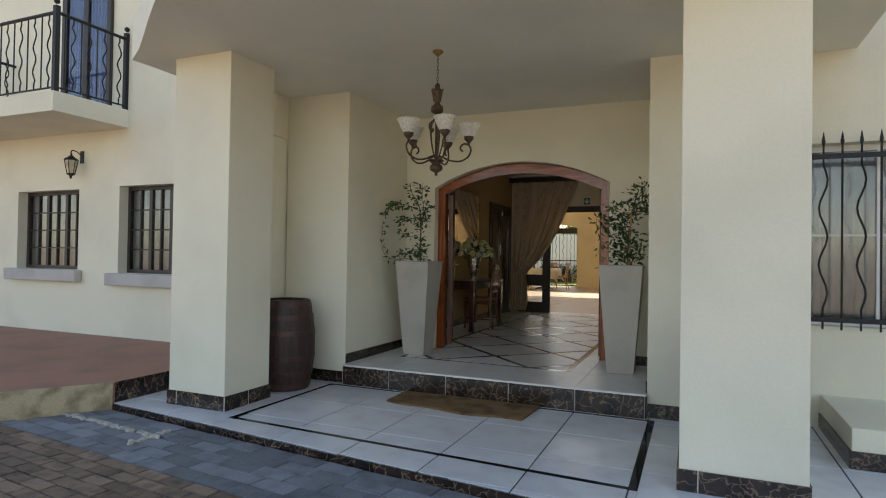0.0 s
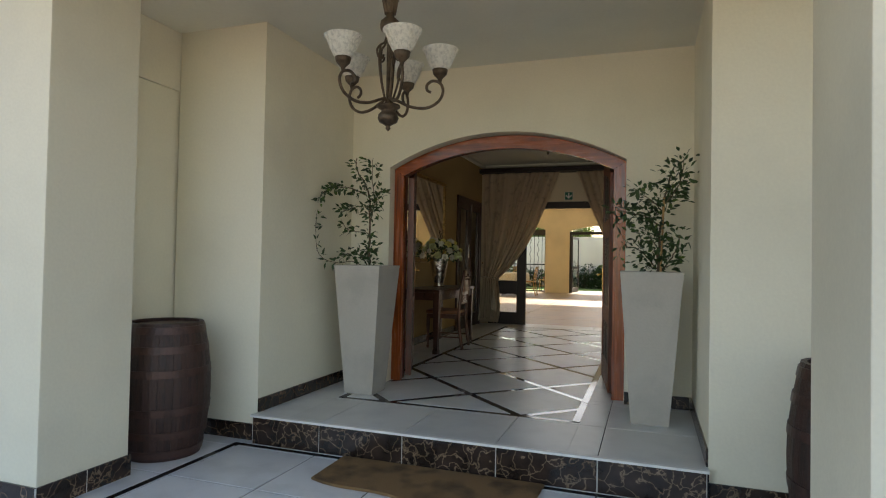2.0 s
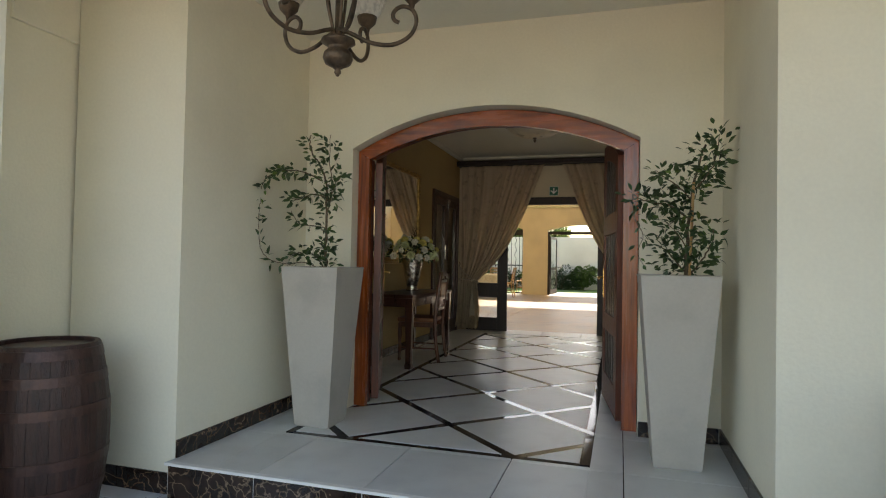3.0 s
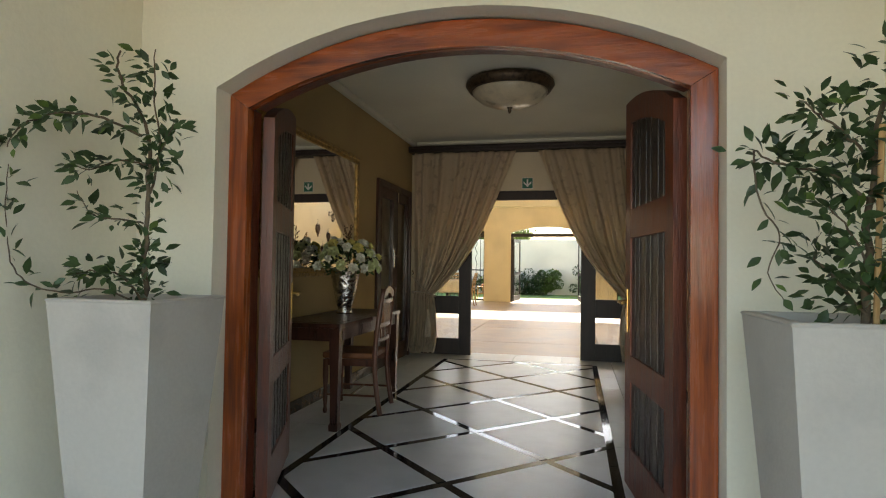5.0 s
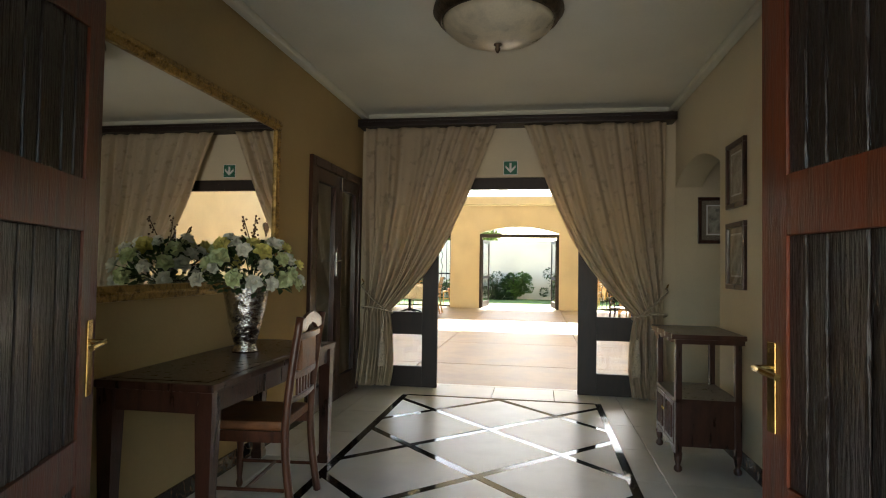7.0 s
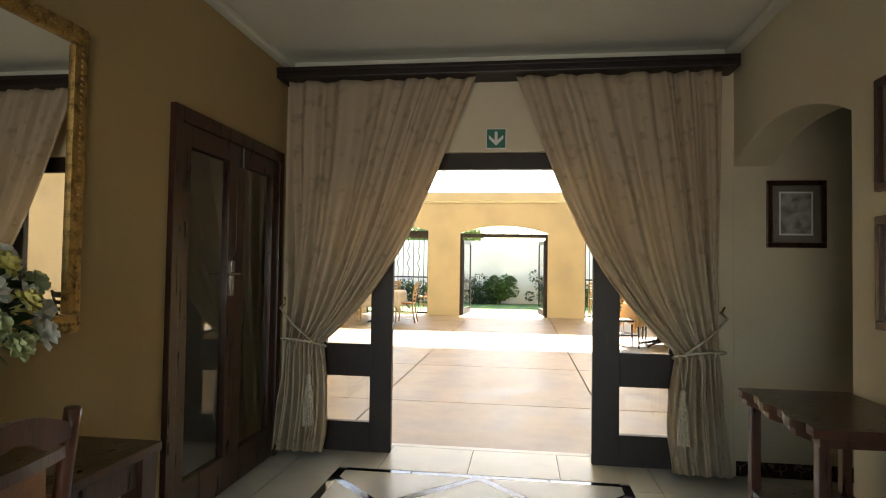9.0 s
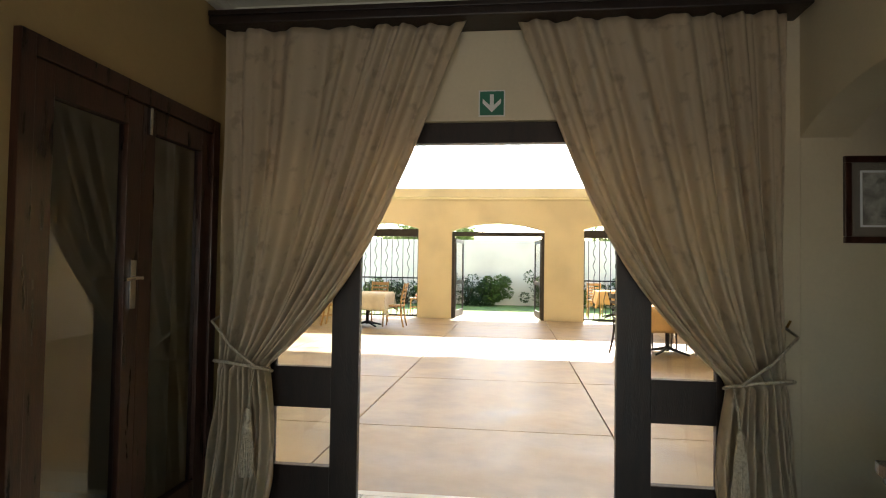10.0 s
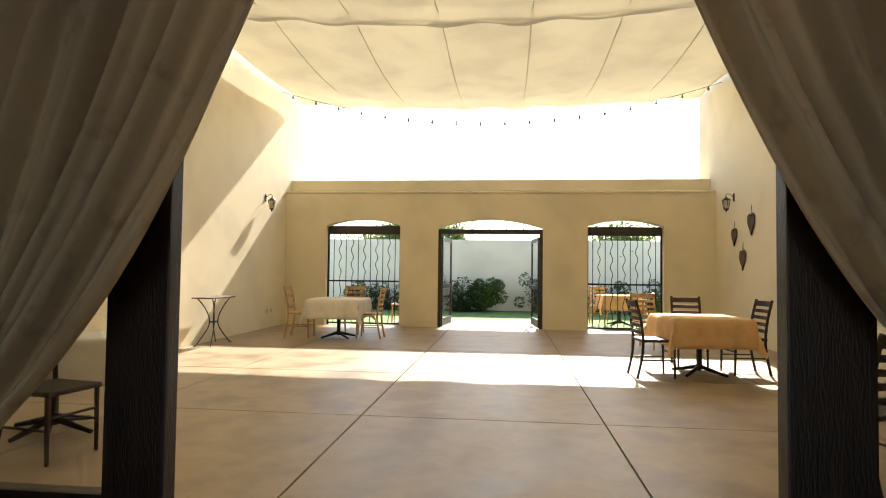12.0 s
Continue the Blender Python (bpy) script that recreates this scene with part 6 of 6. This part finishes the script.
# ---- garden ----
def hedge_bush(at, r, h, n, seed):
    t = thing("garden_shrub", "rounded dark green garden shrub by the wall", "shrub", "garden shrubs", at=at)
    rg = random.Random(seed)
    for k in range(6):
        a = rg.uniform(0, 6.28)
        part("stem", T([(0, 0, 0), (0.25 * r * math.cos(a), 0.25 * r * math.sin(a), 0.4 * h), (0.6 * r * math.cos(a), 0.6 * r * math.sin(a), 0.8 * h)], [0.02, 0.014, 0.006], 5), "stem", t)
    verts, faces = [], []
    lobes = [(Vector((rg.uniform(-0.9, 0.9) * r, rg.uniform(-0.4, 0.4) * r, rg.uniform(0.12, 0.85) ** 1.2 * h)), rg.uniform(0.16, 0.36) * r) for _ in range(20)]
    for k in range(n):
        c, rr = rg.choice(lobes)
        d = Vector((rg.gauss(0, 1), rg.gauss(0, 1), rg.gauss(0, 1))).normalized()
        p = c + d * rr * rg.uniform(0.75, 1.1)
        if p.z < 0.02:
            continue
        q = (d + Vector((rg.gauss(0, 0.5), rg.gauss(0, 0.5), rg.gauss(0, 0.5)))).normalized().to_track_quat("Y", "Z").to_matrix()
        l, w = rg.uniform(0.07, 0.12), rg.uniform(0.03, 0.05)
        b = len(verts)
        for v in ((0, 0, 0), (-w, l * 0.5, 0.012), (0, l, -0.02), (w, l * 0.5, 0.012)):
            verts.append(tuple(p + q @ Vector(v)))
        faces += [(b, b + 1, b + 2), (b, b + 2, b + 3)]
    me = bpy.data.meshes.new("crown")
    me.from_pydata(verts, [], faces)
    me.materials.append(M["leaf"] if seed % 2 else M["leaf_light"])
    ob = new("crown", me)
    ob.parent = t


for i, (x, y, r, h, n) in enumerate(((-0.1, 25.9, 0.9, 1.15, 2600), (0.9, 26.0, 0.75, 1.3, 2400), (2.9, 26.0, 0.8, 1.5, 1500), (3.9, 25.9, 0.7, 1.2, 1400), (-2.6, 26.0, 0.7, 1.0, 1400), (-4.0, 26.1, 0.6, 1.1, 1200),
                                     (5.6, 26.0, 0.7, 1.3, 1500), (7.4, 26.0, 0.8, 1.3, 1500), (-1.4, 26.1, 0.5, 0.8, 900))):
    hedge_bush((x, y, COURT - 0.065), r, h, n, i + 1)


def garden_tree(at, h, seed):
    t = thing("garden_tree", "leafy green tree standing beyond the garden wall", "tree", "garden trees", at=at)
    rg = random.Random(seed)
    part("trunk", T([(0, 0, 0), (0.05, 0, h * 0.3), (0.0, 0.05, h * 0.55)], [0.14, 0.11, 0.08], 8), "stem", t)
    verts, faces = [], []
    for k in range(9):
        a, e = rg.uniform(0, 6.28), rg.uniform(0.1, 1.1)
        tip = Vector((math.cos(a) * math.cos(e) * h * 0.38, math.sin(a) * math.cos(e) * h * 0.38, h * 0.55 + math.sin(e) * h * 0.38))
        part("limb", T([(0, 0.04, h * 0.5), tuple(tip * 0.5 + Vector((0, 0, h * 0.3))), tuple(tip)], [0.06, 0.04, 0.015], 5), "stem", t)
        for j in range(420):
            p = tip.lerp(Vector((0, 0, h * 0.62)), rg.uniform(0, 0.7)) + Vector((rg.gauss(0, 1), rg.gauss(0, 1), rg.gauss(0, 0.8))) * h * 0.075
            q = Vector((rg.gauss(0, 1), rg.gauss(0, 1), rg.gauss(0, 1))).normalized().to_track_quat("Y", "Z").to_matrix()
            l, w = rg.uniform(0.10, 0.18), rg.uniform(0.04, 0.06)
            b = len(verts)
            for v in ((0, 0, 0), (-w, l * 0.5, 0.02), (0, l, -0.02), (w, l * 0.5, 0.02)):
                verts.append(tuple(p + q @ Vector(v)))
            faces += [(b, b + 1, b + 2), (b, b + 2, b + 3)]
    me = bpy.data.meshes.new("crown")
    me.from_pydata(verts, [], faces)
    me.materials.append(M["leaf_light"])
    ob = new("crown", me)
    ob.parent = t


garden_tree((-3.2, 28.4, -0.4), 4.3, 1)
garden_tree((-1.0, 29.2, -0.4), 4.0, 2)
garden_tree((6.3, 28.6, -0.4), 4.0, 3)
t = thing("terracotta_pot", "terracotta pot with a green shrub in the garden", "plant pot", at=(-1.05, 20.9, COURT - 0.03))
part("pot", lathe(bmesh.new(), [(0.16, 0), (0.2, 0.05), (0.27, 0.5), (0.3, 0.52), (0.3, 0.6), (0.25, 0.6), (0.24, 0.5)], 24), "terracotta", t, smooth=True)
hedge_bush((-1.05, 20.9, COURT + 0.47), 0.4, 0.6, 500, 2)


# ---- floor and paving pieces ----
def tile_grid(xs, ys, gap, region, z0, z1, mat, parent, name="tile"):
    """Plates between grid lines, cut to a list of half planes (nx, ny, d)."""
    for xa, xb in zip(xs, xs[1:]):
        for ya, yb in zip(ys, ys[1:]):
            poly = [(xa + gap / 2, ya + gap / 2), (xb - gap / 2, ya + gap / 2), (xb - gap / 2, yb - gap / 2), (xa + gap / 2, yb - gap / 2)]
            for h in region:
                poly = clip(poly, *h)
                if len(poly) < 3:
                    break
            if len(poly) >= 3 and area(poly) > 0.0015:
                plate(name, poly, z0, z1, mat, parent)


XS = [0.26 - 0.62 * 3 + 0.62 * i for i in range(13)]
# porch: field inside the black border, and the margin round it
fy = lambda x: -2.90 - 0.052 * (x - 0.28)     # front line of the border
IN = [(-1, 0, -0.25), (1, 0, 3.36), (0, 1, -1.51), (-0.052, -1, 2.90 - 0.052 * 0.28)]
YS = [-1.53 - 0.62 * 4 + 0.62 * i for i in range(6)]
z0, z1 = PORCH - 0.012, PORCH
tile_grid(XS, YS, 0.010, IN, z0, z1, "tile", porch)
k = 0.05
ring = [[(1, 0, 0.25 - k)], [(-1, 0, -3.36 - k)], [(0, -1, 1.51 - k), (-1, 0, -0.25 + k), (1, 0, 3.36 + k)],
        [(0.052, 1, -2.90 + 0.052 * 0.28 - k), (-1, 0, -0.25 + k), (1, 0, 3.36 + k)]]
OUT = [(-0.111, -1.0, 3.02 + 0.111 * 1.04)]
XP = [0.26 - 0.62 * 3 + 0.62 * i for i in range(14)]
YP = [-1.53 - 0.62 * 4 + 0.62 * i for i in range(7)]
for r in ring:
    tile_grid(XP, YP, 0.010, r + OUT + [(-1, 0, 1.035), (1, 0, 5.6), (0, 1, -0.86)], z0, z1, "tile", porch)
bm = bmesh.new()
for a in ((0.25 - k, 0.25, fy(0.25) - k, -1.51 + k), (3.36, 3.36 + k, fy(3.36) - k, -1.51 + k), (0.25, 3.36, -1.51, -1.51 + k)):
    box(bm, a[0] + 0.002, a[1] - 0.002, a[2], a[3], PORCH - 0.012, PORCH - 0.001)
prism(bm, [(0.25, fy(0.25) - k), (3.36, fy(3.36) - k), (3.36, fy(3.36)), (0.25, fy(0.25))], PORCH - 0.012, PORCH - 0.0012)
part("inlay_border", bm, "black_stone", porch, "black granite inlay border")

# hall: diagonal lattice inside the border
BX0, BX1, BY0, BY1, S = 0.90, 2.53, -0.70, 5.27, 0.06
IX0 = 0.64
z0, z1 = -0.010, 0.0
field = [(-1, 0, -IX0 - S / 2), (1, 0, BX1 - S / 2), (0, -1, -BY0 - S / 2), (0, 1, BY1 - S / 2)]
C, cx, cy, g = 1.08, 1.585, 5.24, 0.064 / math.sqrt(2)
for i in range(-2, 9):
    for j in range(-9, 3):
        # diamonds between lines (x - cx) + (y - cy) = C i and (x - cx) - (y - cy) = C j
        def corner(a, b):
            return (cx + (a + b) / 2, cy + (a - b) / 2)
        a0, a1, b0, b1 = -C * i + g, -C * i + C - g, -C * j + g, -C * j + C - g
        poly = [corner(a0, b0), corner(a1, b0), corner(a1, b1), corner(a0, b1)]
        for h in field:
            poly = clip(poly, *h)
            if len(poly) < 3:
                break
        if len(poly) >= 3 and area(poly) > 0.002:
            # the lattice lies between the jambs in the doorway
            plate("tile", poly, z0, z1, "tile_hall", hall_floor)
# polished strips between the tiles, each laid a hair out of level
rng = random.Random(21)


def strip(poly):
    for h in ((-1, 0, -IX0 + S / 2), (1, 0, BX1 + S / 2), (0, -1, -BY0 + S / 2), (0, 1, BY1 + S / 2)):
        poly = clip(poly, *h)
        if len(poly) < 3:
            return
    if area(poly) > 0.002:
        ob = plate("strip", poly, -0.012, -0.002, "black_stone", hall_floor)
        ob.rotation_euler = (rng.gauss(0, 0.0035), rng.gauss(0, 0.0035), 0)


for i in range(-2, 9):
    for j in range(-9, 3):
        p, q = -C * i, -C * j
        w = g - 0.003
        strip([corner(p - w, q + w), corner(p + w, q + w), corner(p + w, q + C - w), corner(p - w, q + C - w)])
        strip([corner(p - w, q - w), corner(p + C - w, q - w), corner(p + C - w, q + w), corner(p - w, q + w)])
w = S / 2 - 0.002
n = 11
for k in range(n):
    ya, yb = BY0 + (BY1 - BY0) * k / n + 0.002, BY0 + (BY1 - BY0) * (k + 1) / n - 0.002
    for x in (IX0, BX1):
        strip([(x - w, ya), (x + w, ya), (x + w, yb), (x - w, yb)])
for k in range(4):
    xa, xb = IX0 + w + (BX1 - IX0 - 2 * w) * k / 4 + 0.002, IX0 + w + (BX1 - IX0 - 2 * w) * (k + 1) / 4 - 0.002
    for y in (BY0, BY1):
        strip([(xa, y - w), (xb, y - w), (xb, y + w), (xa, y + w)])
margin = [[(1, 0, IX0 - S / 2)], [(-1, 0, -BX1 - S / 2)], [(0, 1, BY0 - S / 2), (-1, 0, -IX0 + S / 2), (1, 0, BX1 + S / 2)], [(0, -1, -BY1 - S / 2), (-1, 0, -IX0 + S / 2), (1, 0, BX1 + S / 2)]]
XH = [0.26 - 0.62 + 0.62 * i for i in range(9)]
YH = [-1.43 + 0.66 * i for i in range(13)]
for r in margin:
    tile_grid(XH, YH, 0.005, r + [(-1, 0, -0.322), (1, 0, 3.338), (0, 1, -0.003), (0, -1, 1.43)], z0, z1, "tile_hall", hall_floor)
    tile_grid(XH, YH, 0.005, r + [(-1, 0, -0.702), (1, 0, 2.828), (0, 1, 0.30), (0, -1, -0.003)], z0, z1, "tile_hall", hall_floor)
    tile_grid(XH, YH, 0.005, r + [(-1, 0, -0.052), (1, 0, 4.75), (0, 1, 5.84), (0, -1, -0.303)], z0, z1, "tile_hall", hall_floor)

# court floor slabs with cut joints
XC = [CX0, -2.05, 0.33, 2.66, 5.0, CX1]
YC = [CY0, 7.6, 9.95, 12.35, 14.75, 17.2, CY1 + 0.36]
tile_grid(XC, YC, 0.014, [], COURT - 0.02, COURT, "screed", court_base, "screed_slab")

# slate pavers and brown brick pavers before the porch
rng = random.Random(3)
ax = Vector((1, -0.111)).normalized()
ay = Vector((-ax.y, ax.x))
o = Vector((-1.04, -3.035))


def spot(u, v):
    p = o + ax * u - ay * v
    return (p.x, p.y)


paving = structure("paving_front", prism(bmesh.new(), [spot(-6, 0.0), spot(9, 0.0), spot(9, 7.0), spot(-6, 7.0)][::-1], -0.39, PAVE - 0.035), "soil", "sandy joints of the front paving", "paving")


def paver(u0, u1, v0, v1, mat, lift=0.0, gap=0.008):
    u0, u1, v0, v1 = u0 + gap / 2, u1 - gap / 2, v0 + gap / 2, v1 - gap / 2
    j = lambda: rng.uniform(-0.003, 0.003)
    poly = [spot(u0 + j(), v1 + j()), spot(u1 + j(), v1 + j()), spot(u1 + j(), v0 + j()), spot(u0 + j(), v0 + j())]
    plate("paver", poly, PAVE - 0.05, PAVE + lift + rng.uniform(-0.003, 0.004), mat, paving)


W = 0.145
for r in range(4):
    u = -0.45 + (0.0, 0.14, 0.05, 0.2)[r]
    while u < 6.4:
        l = 0.29 + rng.uniform(-0.01, 0.01)
        in_pebbles = r in (1, 2) and -0.2 < u < 0.95
        paver(u, u + l, 0.01 + r * W, 0.01 + (r + 1) * W - (0.03 if in_pebbles and r == 1 else 0), "slate")
        u += l
paver_end = 0.01 + 4 * W
u = -0.6
while u < 6.4:
    paver(u, u + 0.29, paver_end, paver_end + 0.14, "slate", 0.002)
    u += 0.29
n = 0
for r in range(16):
    v = paver_end + 0.14 + r * 0.112
    u = -2.6 + (r % 2) * 0.11
    while u < 3.4:
        paver(u, u + 0.222, v, v + 0.112, "brick_pave", 0.0, 0.012)
        u += 0.222
        n += 1
bm = bmesh.new()
for r in range(16):
    v = paver_end + 0.14 + r * 0.112
    u = 3.4
    while u < 7.5:
        p = spot(u + 0.11, v + 0.056)
        box(bm, -0.104, 0.104, -0.05, 0.05, PAVE - 0.05, PAVE, m=Matrix.Translation((*p, 0)) @ pose(0, 0, 0, 0, 0, math.degrees(math.atan2(ax.y, ax.x))))
        u += 0.222
tagged(part("brick_paver_rest", bm, "brick_pave", paving), kind="stuff")
# pebbles set between the slates
pm = bpy.data.meshes.new("pebble")
bm = bmesh.new()
ball(bm, (0, 0, 0), 0.024, sub=2)
for v in bm.verts:
    v.co = Vector((v.co.x * 1.5, v.co.y, v.co.z * 0.6)) * (1 + 0.18 * noise.noise(v.co * 40))
bm.to_mesh(pm)
bm.free()
pm.materials.append(M["pebble"])
for p in pm.polygons:
    p.use_smooth = True
for k in range(58):
    if k < 40:
        u, v = -0.15 + 1.25 * k / 40 + rng.uniform(-0.02, 0.02), 0.30 + rng.uniform(-0.022, 0.022)
    else:
        s = (k - 40) / 18
        u, v = 1.02 + rng.uniform(-0.03, 0.03), 0.16 + 0.36 * s
    ob = new("pebble", pm)
    ob.parent = paving
    x, y = spot(u, v)
    s = rng.uniform(0.6, 1.15)
    ob.matrix_basis = pose(x, y, PAVE + 0.006, rng.uniform(-15, 15), rng.uniform(-15, 15), rng.uniform(0, 360)) @ Matrix.Diagonal((s, s, s, 1))
